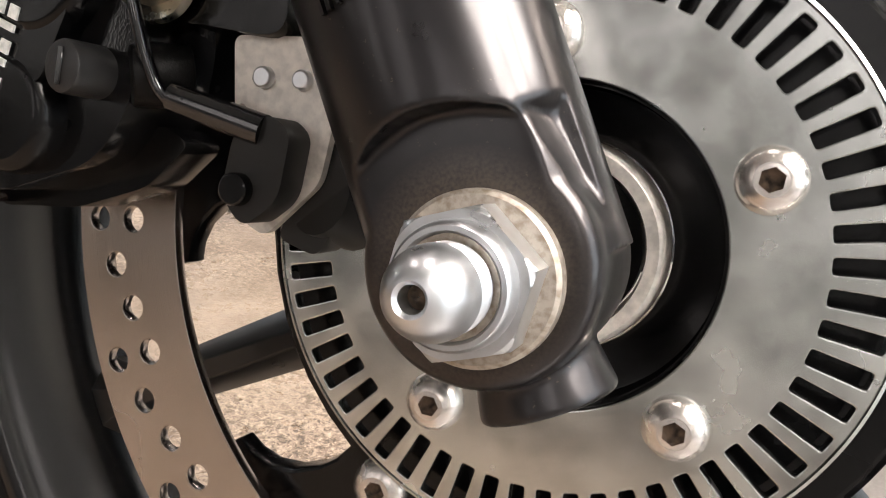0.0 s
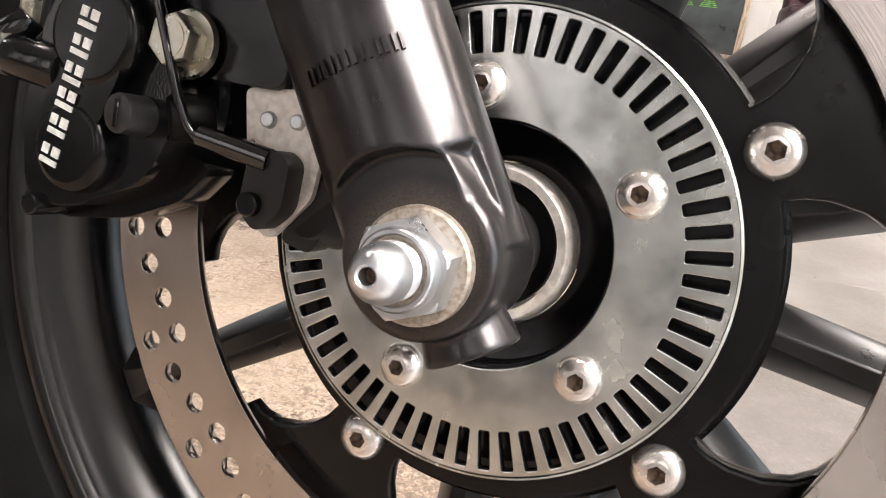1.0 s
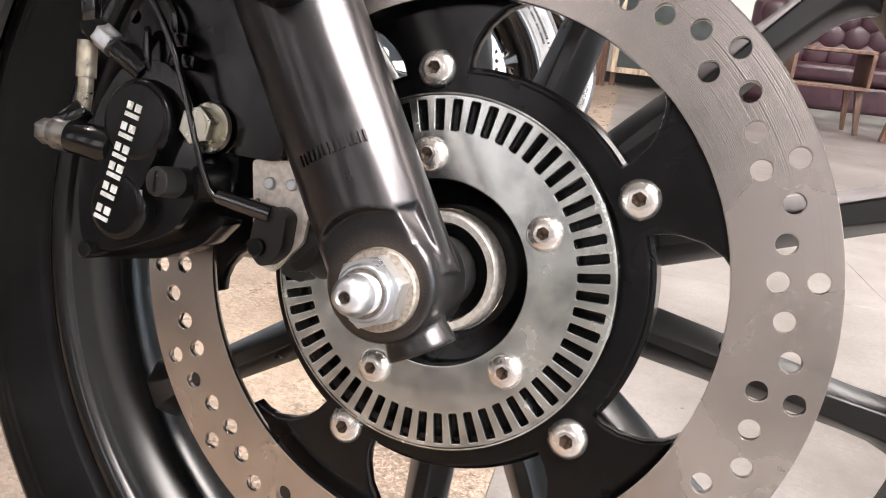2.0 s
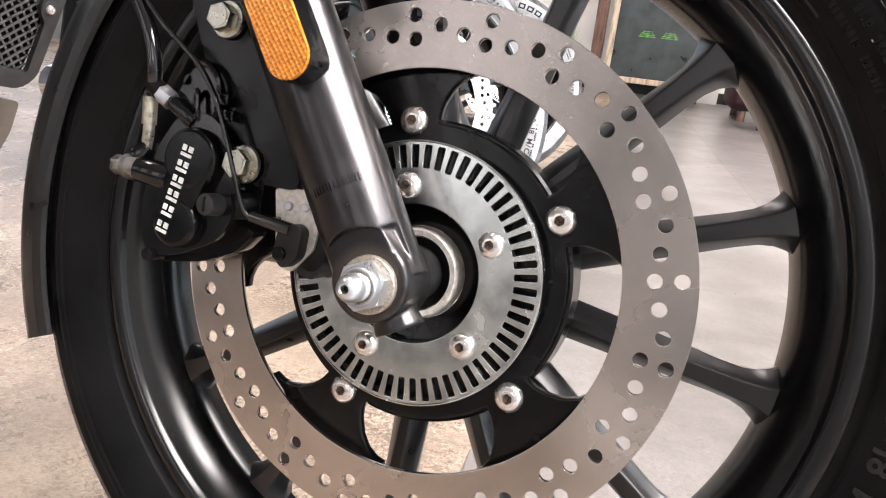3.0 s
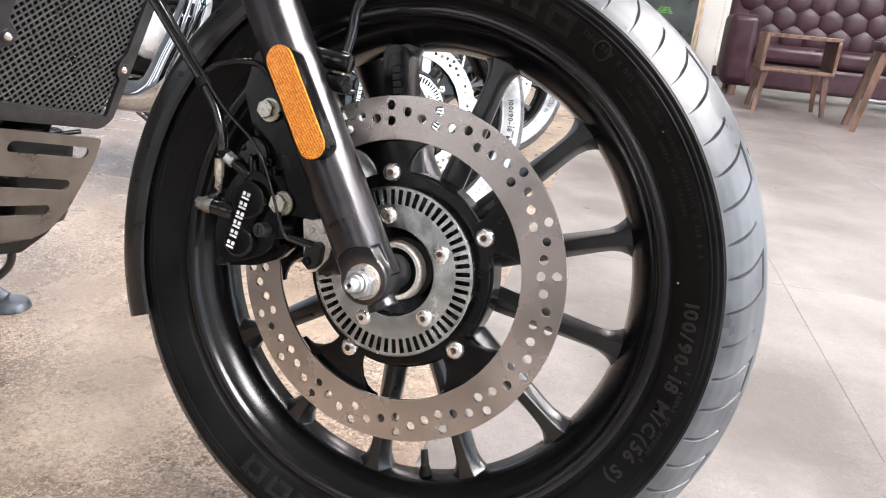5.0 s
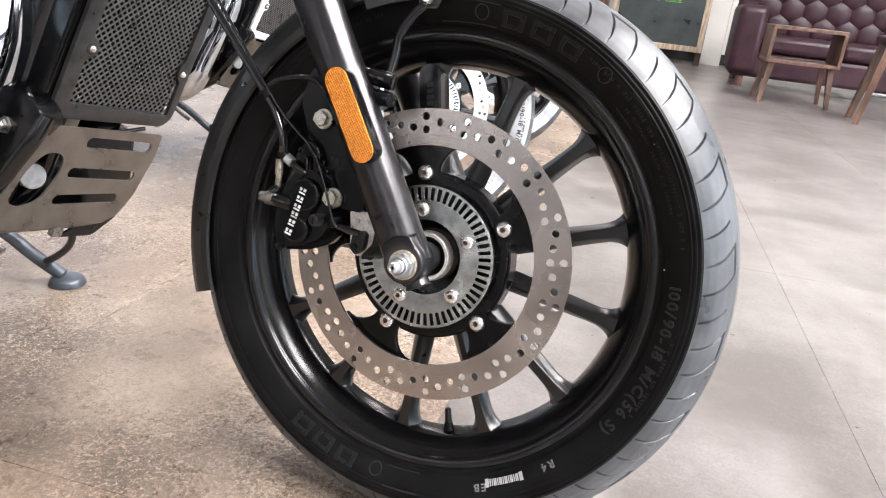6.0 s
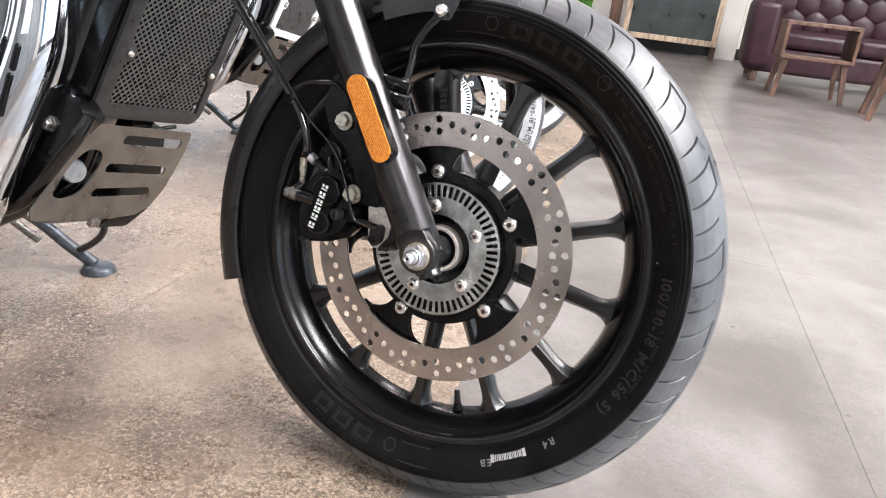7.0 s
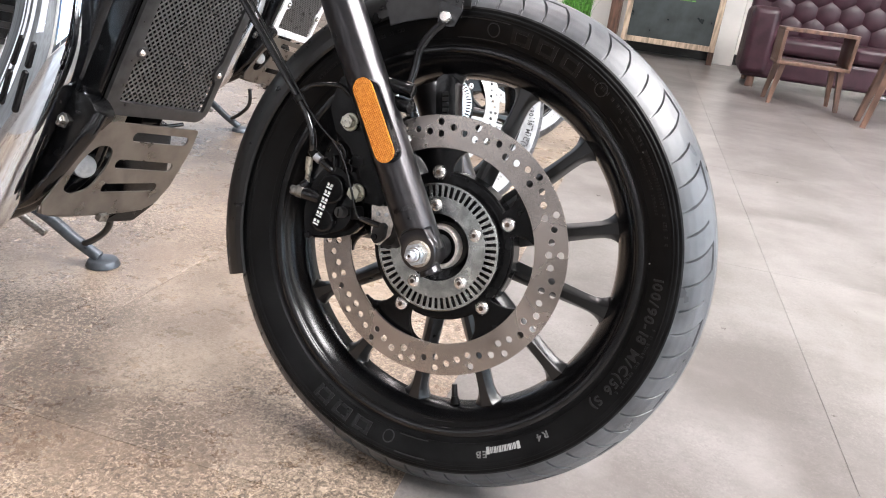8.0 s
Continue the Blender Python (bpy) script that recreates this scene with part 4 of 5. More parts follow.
part("bracket_edge", tube([(-0.1455, -0.028, 0.100), (-0.136, -0.029, 0.100), (-0.127, -0.029, 0.092), (-0.125, -0.028, 0.078), (-0.128, -0.027, 0.066)], 0.0022, 8), gloss_black, cal)
part("pad_spring", tube([(-0.143, -0.026, 0.074), (-0.140, -0.030, 0.084), (-0.137, -0.031, 0.072), (-0.135, -0.029, 0.064)], 0.0016, 8), gloss_black, cal)
part("clip_end", box(-0.1245, -0.1165, -0.032, -0.024, 0.0775, 0.0845, 0.0015), gloss_black, cal)
part("clip_end", box(-0.1190, -0.1115, -0.032, -0.024, 0.0690, 0.0755, 0.0015), gloss_black, cal)

# -- hoses and cables --
hose = bpart("brake_hose", tube([(-0.1725, -0.030, 0.080), (-0.1690, -0.034, 0.090), (-0.1725, -0.035, 0.106), (-0.181, -0.034, 0.121), (-0.194, -0.033, 0.137), (-0.221, -0.032, 0.164), (-0.262, -0.030, 0.205), (-0.304, -0.030, 0.249), (-0.36, -0.03, 0.315)], 0.0045, 14), hose_rubber, "glossy black brake hose")
part("hose_sleeve", tube([(-0.1720, -0.030, 0.043), (-0.1715, -0.030, 0.052), (-0.1720, -0.030, 0.060)], 0.0034, 16), brass_sleeve, hose, "steel crimped hose end")
part("hose_ferrule", tube([(-0.1720, -0.030, 0.059), (-0.1728, -0.030, 0.068), (-0.1733, -0.030, 0.0755)], 0.0044, 16), brass_sleeve, hose, "steel crimped hose end")
part("hose_grommet", rod((-0.1955, -0.033, 0.139), (-0.2020, -0.033, 0.1455), 0.0062, n=18, bevel=0.001), rubber, hose)
bpart("sensor_cable", tube([(-0.066, -0.027, 0.0140), (-0.078, -0.030, 0.0145), (-0.091, -0.032, 0.017), (-0.097, -0.034, 0.026), (-0.102, -0.036, 0.040), (-0.112, -0.036, 0.062), (-0.123, -0.036, 0.082), (-0.138, -0.036, 0.099), (-0.166, -0.036, 0.119), (-0.192, -0.036, 0.144), (-0.250, -0.032, 0.205), (-0.291, -0.03, 0.249), (-0.34, -0.03, 0.31)], 0.0016, 12), hose_rubber, "thin black sensor cable")
bpart("cable_clip", tube([(-0.198, -0.032, 0.152), (-0.186, -0.029, 0.161), (-0.160, -0.027, 0.167), (-0.146, -0.025, 0.1655), (-0.136, -0.022, 0.158)], 0.0030, 10), gloss_black, "bent wire cable clip")

# -- speed sensor on its steel plate --
sens = bpart("sensor_plate", plate([rounded([(-0.0840, 0.0355), (-0.0610, 0.0380), (-0.0520, 0.0190), (-0.0530, 0.0040), (-0.0660, -0.0120), (-0.0770, -0.0080), (-0.0800, 0.0150)], 0.003), circle(-0.0785, 0.0180, 0.0013, 10)], -0.0195, -0.0170), bearing_steel, "bare steel sensor bracket")
part("rivet", rod((-0.0730, -0.0215, 0.0265), (-0.0730, -0.019, 0.0265), 0.0026, 0.0029, 16, 0.0005), zinc, sens)
part("rivet", rod((-0.0620, -0.0215, 0.0275), (-0.0620, -0.019, 0.0275), 0.0024, 0.0027, 16, 0.0005), zinc, sens)
part("sensor_body", plate([rounded([(-0.0725, 0.0130), (-0.0630, 0.0185), (-0.0570, 0.0150), (-0.0575, -0.0010), (-0.0660, -0.0095), (-0.0735, -0.0030)], 0.004)], -0.0290, -0.0196, bevel=0.0015), matt_plastic, sens, "black speed sensor")
part("sensor_sleeve", rod((-0.0655, -0.027, 0.0140), (-0.0900, -0.031, 0.0175), 0.0040, 0.0036, 18), hose_rubber, sens)
part("sensor_screw", rod((-0.0685, -0.0320, -0.0005), (-0.0685, -0.028, -0.0005), 0.0040, n=18, bevel=0.0006), gloss_black, sens)
part("sensor_tip", rod((-0.054, -0.016, 0.000), (-0.050, -0.002, -0.004), 0.009, n=20), matt_plastic, sens)
part("sensor_back", plate([rounded([(-0.0560, 0.020), (-0.0420, 0.008), (-0.0520, -0.014), (-0.0640, -0.012)], 0.003)], -0.0165, -0.006, bevel=0.0012), matt_plastic, sens)

# -- front mudguard --
GUARD = [(0.284, 0.0015), (0.292, 0.0015), (0.3030, 0.0040), (0.3150, 0.0120), (0.3215, 0.0280), (0.3245, 0.0570), (0.3215, 0.0860), (0.3150, 0.1020), (0.3030, 0.1100), (0.284, 0.1125)]
guard_ring = GUARD + [(r - 0.003, y + (0.002 if y < 0.05 else -0.002 if y > 0.06 else 0)) for r, y in GUARD[::-1]]
guard = bpart("mudguard", lathe(guard_ring, 70, 201, 93, closed=True), guard_black, "matt black front mudguard")
part("side_skirt", lathe([(0.2685, -0.0120), (0.295, -0.0135), (0.312, -0.0090), (0.322, 0.0050), (0.319, 0.0065), (0.309, -0.0065), (0.295, -0.0105), (0.2685, -0.0095)], 30, 113, 94, closed=True), frame_grey, guard)
part("stay", tube([(-0.032, -0.020, 0.262), (-0.046, -0.022, 0.246), (-0.056, -0.024, 0.226), (-0.058, -0.024, 0.205), (-0.060, -0.026, 0.186)], 0.0046, 12), gloss_black, guard, "black bent mudguard stay")
part("stay_bolt", lathe_at(-0.032, 0.264, [(0.0005, -0.0310), (0.0050, -0.0308), (0.0066, -0.0285), (0.0070, -0.024), (0.0045, -0.020)], 24), stainless, guard, "bright stay bolt")
part("stay_lug", plate([rounded([(-0.042, 0.254), (-0.022, 0.255), (-0.014, 0.276), (-0.044, 0.282)], 0.004)], -0.0215, -0.0165, bevel=0.0008), gloss_black, guard)
part("stay_clamp", rod((-0.085, -0.030, 0.180), (-0.052, -0.030, 0.176), 0.0085, n=20, bevel=0.001), gloss_black, guard)
part("stay_clamp", rod((-0.075, -0.030, 0.160), (-0.050, -0.034, 0.158), 0.0078, n=20, bevel=0.001), gloss_black, guard)

# -- far fork leg and caliper side --
bpart("fork_leg", rod(FOOT + Vector((0, 0.198, 0)) - UP * 0.02, FOOT + Vector((0, 0.198, 0)) + UP * 0.62, 0.0250, n=40), fork_paint, "dark metallic painted fork slider")

# -- oil cooler behind a mesh guard --
BACK = Matrix.Translation((-0.462, 0.0, 0.155)) @ Matrix.Rotation(radians(20), 4, "Y")
YZ = Matrix(((0, -1, 0, 0), (1, 0, 0, 0), (0, 0, 1, 0), (0, 0, 0, 1)))


def cooler_frame():
    """Built in y-z, facing +x."""
    out = rounded([(-0.048, -0.074), (-0.030, -0.091), (0.146, -0.091), (0.160, -0.076), (0.154, 0.21), (-0.048, 0.21)], 0.010)
    hole = rounded([(-0.026, -0.070), (0.148, -0.073), (0.146, -0.020), (0.136, -0.010), (0.136, 0.004), (0.142, 0.015), (0.138, 0.190), (-0.026, 0.190), (-0.026, 0.020), (-0.012, 0.012), (-0.012, -0.003), (-0.026, -0.010)], 0.005)
    bm = plate([out, hole], 0, 0.006, bevel=0.0010)
    bmesh.ops.transform(bm, verts=bm.verts, matrix=YZ)
    return bm


cooler = bpart("oil_cooler", cooler_frame(), frame_grey, "oil cooler behind a black expanded-metal guard")
cooler.matrix_local = Matrix.Translation(-BASE) @ BACK
part("core", box(-0.055, -0.0105, -0.044, 0.152, -0.086, 0.205, 0.004), core_black, cooler)
part("side_cover", box(-0.085, -0.006, -0.060, -0.0485, -0.080, 0.21, 0.004), satin_black, cooler, "black side cover")
part("bracket", box(-0.040, -0.010, -0.010, 0.012, -0.118, -0.092, 0.003), zinc_dull, cooler)
part("bracket", box(-0.045, -0.012, 0.045, 0.085, -0.120, -0.092, 0.003), satin_black, cooler)
part("stay", rod((-0.010, 0.070, -0.112), (-0.004, 0.120, -0.098), 0.003, n=10), gloss_black, cooler)
mesh_bm = bmesh.new()
MESH_Y, MESH_Z = (-0.0265, 0.1465), (-0.0725, 0.192)
for i in range(-34, 60):
    for sgn in (1, -1):
        s = 1.05 * sgn
        ya, yb = MESH_Y
        c = i * 0.0104
        za, zb = c + s * (ya - 0.06), c + s * (yb - 0.06)
        lo, hi = MESH_Z
        if max(za, zb) < lo + 0.001 or min(za, zb) > hi - 0.001:
            continue
        y_at = lambda z, c=c, s=s: 0.06 + (z - c) / s
        if za < lo:
            ya, za = y_at(lo), lo
        elif za > hi:
            ya, za = y_at(hi), hi
        if zb < lo:
            yb, zb = y_at(lo), lo
        elif zb > hi:
            yb, zb = y_at(hi), hi
        if math.hypot(yb - ya, zb - za) < 0.004:
            continue
        d = Vector((0, yb - ya, zb - za))
        w = Vector((0, -d.z, d.y)).normalized() * 0.0010
        h = Vector((0.0012, 0, 0))
        o = Vector((-0.0062 + 0.0006 * sgn, 0, 0))
        p0, p1 = Vector((0, ya, za)) + o, Vector((0, yb, zb)) + o
        vs = [mesh_bm.verts.new(q) for q in (p0 - w, p0 + w, p1 + w, p1 - w, p0 - w + h, p0 + w + h, p1 + w + h, p1 - w + h)]
        for f in ((0, 1, 2, 3), (4, 7, 6, 5), (0, 4, 5, 1), (3, 2, 6, 7), (1, 5, 6, 2), (0, 3, 7, 4)):
            mesh_bm.faces.new([vs[k] for k in f])
tagged(part("mesh_guard", mesh_bm, grill_black, cooler, "black diamond mesh", 0), kind="stuff")
for y, z in ((-0.022, 0.005), (0.145, -0.006)):
    o = part("screw", lathe([(0.0004, -0.003), (0.003, -0.003), (0.0046, -0.0008), (0.0048, 0.0005)], 20), stainless, cooler)
    o.matrix_local = Matrix.Translation((0.001, y, z)) @ Matrix.Rotation(radians(90), 4, "Z")
    part("screw_tab", rod((-0.007, y, z), (0.0008, y, z), 0.0085, n=24, bevel=0.001), frame_grey, cooler)

# -- skid plate --
def skid():
    """A slotted sheet across the front, built in y-z, with its lower edge turned under."""
    out = rounded([(-0.044, 0.006), (0.143, 0.003), (0.146, -0.030), (0.134, -0.100), (0.118, -0.132), (0.096, -0.144), (-0.040, -0.145), (-0.088, -0.143), (-0.094, -0.126), (-0.082, -0.095), (-0.068, -0.045)], 0.006)
    holes = [stadium(0.022, -0.0155, 0.122, -0.0185, 0.0080), stadium(0.010, -0.061, 0.112, -0.066, 0.0080), stadium(0.002, -0.102, 0.096, -0.1025, 0.0078), rounded([(-0.040, -0.030), (-0.012, -0.034), (-0.010, -0.064), (-0.026, -0.103), (-0.056, -0.112), (-0.072, -0.102), (-0.060, -0.055)], 0.014)]
    bm = plate([out] + holes, 0, 0.003)
    bmesh.ops.transform(bm, verts=bm.verts, matrix=YZ)
    return bm


plate_ob = bpart("skid_plate", skid(), skid_grey, "grey-brown metal skid plate with long slots", 30)
plate_ob.matrix_local = Matrix.Translation(-BASE) @ Matrix.Translation((-0.487, 0, 0.055)) @ Matrix.Rotation(radians(20), 4, "Y")
part("under_roll", tube([(-0.020, -0.078, -0.147), (-0.006, -0.05, -0.146), (-0.006, 0.05, -0.146), (-0.006, 0.098, -0.142)], 0.0055, 12), skid_grey, plate_ob)
part("under_sheet", box(-0.150, -0.006, -0.045, 0.060, -0.153, -0.149, 0.001), skid_grey, plate_ob)
part("far_wing", plate([rounded([(0.060, -0.146), (0.118, -0.130), (0.140, -0.085), (0.120, -0.140), (0.090, -0.168), (0.030, -0.166)], 0.006)], 0.004, 0.007), satin_black, plate_ob).matrix_local = YZ
part("clip", box(-0.004, 0.006, 0.010, 0.026, -0.158, -0.146, 0.001), steel_dark, plate_ob)
bpart("sump", box(-0.80, -0.565, -0.040, 0.185, -0.075, 0.060, 0.02), satin_black, "black engine sump")
bpart("filter_cap", rod((-0.525, -0.034, -0.010), (-0.60, -0.01, -0.010), 0.0165, n=36, bevel=0.002), cap_grey, "round grey filter cap")
bpart("frame_cross_tube", tube([(-0.520, -0.012, 0.030), (-0.535, -0.014, -0.010), (-0.560, -0.03, -0.050), (-0.60, -0.04, -0.075)], 0.010, 14), gloss_black, "black lower frame tube")

# -- exhaust header, frame tube, engine --
pipe = bpart("exhaust_header", tube([(-0.6299, -0.0800, 0.2959), (-0.5849, -0.0820, 0.2809), (-0.5549, -0.0850, 0.2559), (-0.5449, -0.0880, 0.2259), (-0.5406, -0.0914, 0.2009), (-0.5388, -0.0973, 0.1571), (-0.5478, -0.1036, 0.1079), (-0.5640, -0.1105, 0.0529), (-0.5838, -0.1168, 0.0001), (-0.6030, -0.1237, -0.0575), (-0.6250, -0.1267, -0.0895), (-0.6780, -0.1287, -0.1095), (-0.8530, -0.1297, -0.1155)], 0.0455, 72), chrome, "polished chrome exhaust header with a slotted shield")
for a, b in (((-0.5184, -0.1366, 0.1444), (-0.5221, -0.1392, 0.1158)), ((-0.5237, -0.1403, 0.1085), (-0.5331, -0.1428, 0.0589)), ((-0.5328, -0.1418, 0.1496), (-0.5381, -0.1459, 0.1165)), ((-0.5403, -0.1471, 0.1063), (-0.5466, -0.1506, 0.0657))):
    a, b = Vector(a), Vector(b)
    long = (b - a).length + 0.006
    ends = [(0.0046 * math.sin(radians(q)), 0.0046 - 0.0046 * math.cos(radians(q))) for q in (4, 20, 40, 60, 80, 90)]
    # No opening is cut: solid black capsules imitate the shade inside the slots.
    slot = part("slot", lathe(ends + [(r, long - y) for r, y in ends[::-1]], 16), satin_black, pipe, "black capsule in place of a shaded cooling slot")
    slot.matrix_local = Matrix.Translation(a - (b - a).normalized() * 0.003) @ (b - a).to_track_quat("Y", "Z").to_matrix().to_4x4()
bpart("frame_tube", tube([(-0.452, -0.055, 0.345), (-0.4965, -0.055, 0.218), (-0.5375, -0.055, 0.100), (-0.550, -0.055, 0.060), (-0.545, -0.052, 0.000), (-0.575, -0.052, -0.055), (-0.66, -0.05, -0.105)], 0.0165, 24), gloss_black, "gloss black frame down tube")
lug = bpart("engine_mount", plate([rounded([(-0.532, 0.098), (-0.486, 0.092), (-0.466, 0.070), (-0.4880, 0.050), (-0.5140, 0.0174), (-0.5450, -0.0260), (-0.5760, -0.0560), (-0.6200, -0.0750), (-0.664, -0.0870), (-0.650, -0.050), (-0.600, -0.010), (-0.572, 0.060)], 0.012)], -0.078, -0.046, bevel=0.010), satin_black, "gloss black engine mounting plate")
part("bolt", lathe_at(-0.526, 0.053, [(0.0005, -0.0890), (0.0070, -0.0888), (0.0080, -0.087), (0.0080, -0.082), (0.0110, -0.0815), (0.0110, -0.076)], 6), steel_dark, lug, "", 20)
part("rail", tube([(-0.472, -0.068, 0.072), (-0.4800, -0.076, 0.045), (-0.5040, -0.078, 0.012), (-0.5370, -0.080, -0.0320), (-0.5720, -0.080, -0.0640), (-0.6220, -0.080, -0.0850), (-0.69, -0.08, -0.095)], 0.0095, 18), gloss_black, lug, "round gloss black frame rail")
part("cable_loop", tube([(-0.512, -0.060, 0.100), (-0.498, -0.072, 0.092), (-0.484, -0.068, 0.080), (-0.490, -0.058, 0.070), (-0.505, -0.060, 0.078)], 0.0045, 10), hose_rubber, lug)
part("cable_loop", tube([(-0.520, -0.066, 0.125), (-0.530, -0.072, 0.110), (-0.548, -0.070, 0.100), (-0.565, -0.066, 0.095)], 0.0040, 10), hose_rubber, lug)
engine = bpart("engine_case", box(-0.92, -0.60, -0.080, 0.160, -0.060, 0.230, 0.02), satin_black, "black finned engine case")
part("side_cover", lathe_at(-0.700, 0.075, [(0.0005, -0.1280), (0.0400, -0.1270), (0.0600, -0.1220), (0.0740, -0.1080), (0.0800, -0.0850), (0.0820, -0.0750)], 64), alloy, engine, "polished alloy side cover")
for k in range(7):
    part("fin", box(-0.86, -0.585, -0.088, 0.168, 0.090 + k * 0.022, 0.099 + k * 0.022, 0.002), frame_grey, engine)

# -- side stand --
def stand_w(p):
    """From the floor's axes to the motorcycle's."""
    return BIKE.inverted() @ Vector(p)


stand = bpart("side_stand", tube([stand_w((-0.985, 0.160, 0.150)), stand_w((-0.915, 0.200, 0.098)), stand_w((-0.860, 0.222, 0.050)), stand_w((-0.815, 0.240, 0.016))], 0.0120, 18), stand_grey, "dark steel side stand resting on the floor")
foot_pad = rod(stand_w((-0.808, 0.242, 0.0)), stand_w((-0.808, 0.242, 0.014)), 0.034, 0.028, 28, 0.003)
part("foot_pad", foot_pad, stand_grey, stand, "round steel foot")
part("toe_bar", tube([stand_w((-0.845, 0.228, 0.040)), stand_w((-0.80, 0.220, 0.066)), stand_w((-0.760, 0.212, 0.098)), stand_w((-0.742, 0.205, 0.128)), stand_w((-0.74, 0.20, 0.170))], 0.0065, 12), frame_grey, stand)
part("spring", tube([stand_w((-0.965, 0.150, 0.130)), stand_w((-0.91, 0.170, 0.085)), stand_w((-0.885, 0.178, 0.068))], 0.0075, 14), steel_dark, stand)

# -- the next two motorcycles of the row, their handlebars turned to the stand's side --
STEERED = ("tyre", "rim", "tone_ring", "brake_disc", "fork_leg", "axle", "axle_spacer", "reflector", "caliper_bracket", "brake_caliper", "brake_hose", "sensor_cable", "cable_clip", "sensor_plate", "mudguard")
for dx, dy, wx, wy, steer in ((-0.55, 1.15, -0.390, 0.950, 45), (-0.62, 2.35, -0.548, 2.075, 39)):
    other = copy_thing(bike, Matrix.Translation((dx, dy, 0)) @ bike.matrix_world)
    tagged(other, "motorcycle with black wheels and pale grey tyres, its handlebars turned", "motorcycle")
    turned_fork = Matrix.Translation((wx, wy, 0.3241)) @ Matrix.Rotation(radians(steer), 4, "Z") @ Matrix.Rotation(LEAN, 4, "X") @ Matrix.Translation(BASE)
    for o in other.children_recursive:
        kind_of = o.name.split(".")[0]
        if o.parent == other and kind_of in STEERED:
            o.matrix_basis = (Matrix.Translation((dx, dy, 0)) @ BIKE @ Matrix.Translation(BASE)).inverted() @ turned_fork @ o.matrix_basis
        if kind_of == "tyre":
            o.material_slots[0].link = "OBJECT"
            o.material_slots[0].material = pale_rubber
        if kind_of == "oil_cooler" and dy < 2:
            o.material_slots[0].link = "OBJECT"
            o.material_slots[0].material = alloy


# ---- the showroom ----
X0, X1, Y0, Y1, TOP = -6.0, 5.0, -4.0, 8.7, 4.8


def wall_with_openings(name, axis, at, out, lo, hi, openings, material):
    """A wall along x or y, from lo to hi, with window openings (from, to, sill, head)."""
    loops = [[(lo, 0.0), (hi, 0.0), (hi, TOP), (lo, TOP)]] + [[(a, s), (b, s), (b, h), (a, h)] for a, b, s, h in openings]
    bm = plate(loops, 0, 0.2)
    if axis == "x":
        m = Matrix.Translation((0, at if out > 0 else at - 0.2, 0))
    else:
        m = Matrix.Translation((at if out < 0 else at + 0.2, 0, 0)) @ Matrix(((0, -1, 0, 0), (1, 0, 0, 0), (0, 0, 1, 0), (0, 0, 0, 1)))
    bmesh.ops.transform(bm, verts=bm.verts, matrix=m)
    return thing(name, bm, material, "plain painted showroom wall", "wall", kind="structure", smooth=0)


EAST = [(-3.0 + 1.95 * k, -1.2 + 1.95 * k, 0.06, 4.50) for k in range(4)]
wall_with_openings("wall_north", "x", Y1, 1, X0 - 0.2, X1 + 0.2, [], wall_paint)
# Unseen south side: windows and dark paint added for what disc and ring reflect.
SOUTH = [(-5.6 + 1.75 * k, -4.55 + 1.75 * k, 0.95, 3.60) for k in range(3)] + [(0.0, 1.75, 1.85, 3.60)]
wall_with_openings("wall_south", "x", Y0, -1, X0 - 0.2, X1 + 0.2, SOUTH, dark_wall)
wall_with_openings("wall_east", "y", X1, 1, Y0, Y1, EAST, wall_paint)
# Unseen west side: windows added for floor sheen, dark paint for black reflections.
WEST = [(3.4, 5.65, 0.70, 4.40), (5.85, 8.1, 0.70, 4.40)]
wall_with_openings("wall_west", "y", X0, -1, Y0, Y1, WEST, dark_wall)
# The ceiling is out of view and kept dark to cut fill light.
thing("ceiling", box(X0 - 0.2, X1 + 0.2, Y0 - 0.2, Y1 + 0.2, TOP, TOP + 0.2), ceiling_paint, "plain grey showroom ceiling", "ceiling", kind="structure", smooth=0)
thing("baseboard", box(X0, X1, Y1 - 0.02, Y1 - 0.001, 0.0, 0.12, 0.003), baseboard_paint, "black skirting board along the wall", "baseboard", kind="structure")


def window(name, a, b, s, h, m):
    bm = plate([[(a, s), (b, s), (b, h), (a, h)], [(a + 0.05, s + 0.05), (b - 0.05, s + 0.05), (b - 0.05, h - 0.05), (a + 0.05, h - 0.05)]], 0.07, 0.13)
    bmesh.ops.transform(bm, verts=bm.verts, matrix=m)
    w = thing(name, bm, window_metal, "tall fixed shop window in a grey metal frame", "window", kind="structure", smooth=0)
    g = box(a + 0.05, b - 0.05, 0.096, 0.104, s + 0.05, h - 0.05)
    bmesh.ops.transform(g, verts=g.verts, matrix=m)
    p = part("pane", g, window_glass, w, "", 0)
    p.visible_shadow = False


east_m = Matrix.Translation((X1 + 0.2, 0, 0)) @ Matrix(((0, -1, 0, 0), (1, 0, 0, 0), (0, 0, 1, 0), (0, 0, 0, 1)))
for k, o in enumerate(EAST):
    window(f"window_{k + 1}", *o, east_m)
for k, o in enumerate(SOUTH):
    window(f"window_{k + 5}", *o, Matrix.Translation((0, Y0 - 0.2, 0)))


west_m = Matrix.Translation((X0, 0, 0)) @ Matrix(((0, -1, 0, 0), (1, 0, 0, 0), (0, 0, 1, 0), (0, 0, 0, 1)))
for k, o in enumerate(WEST):
    window(f"window_{k + 9}", *o, west_m)


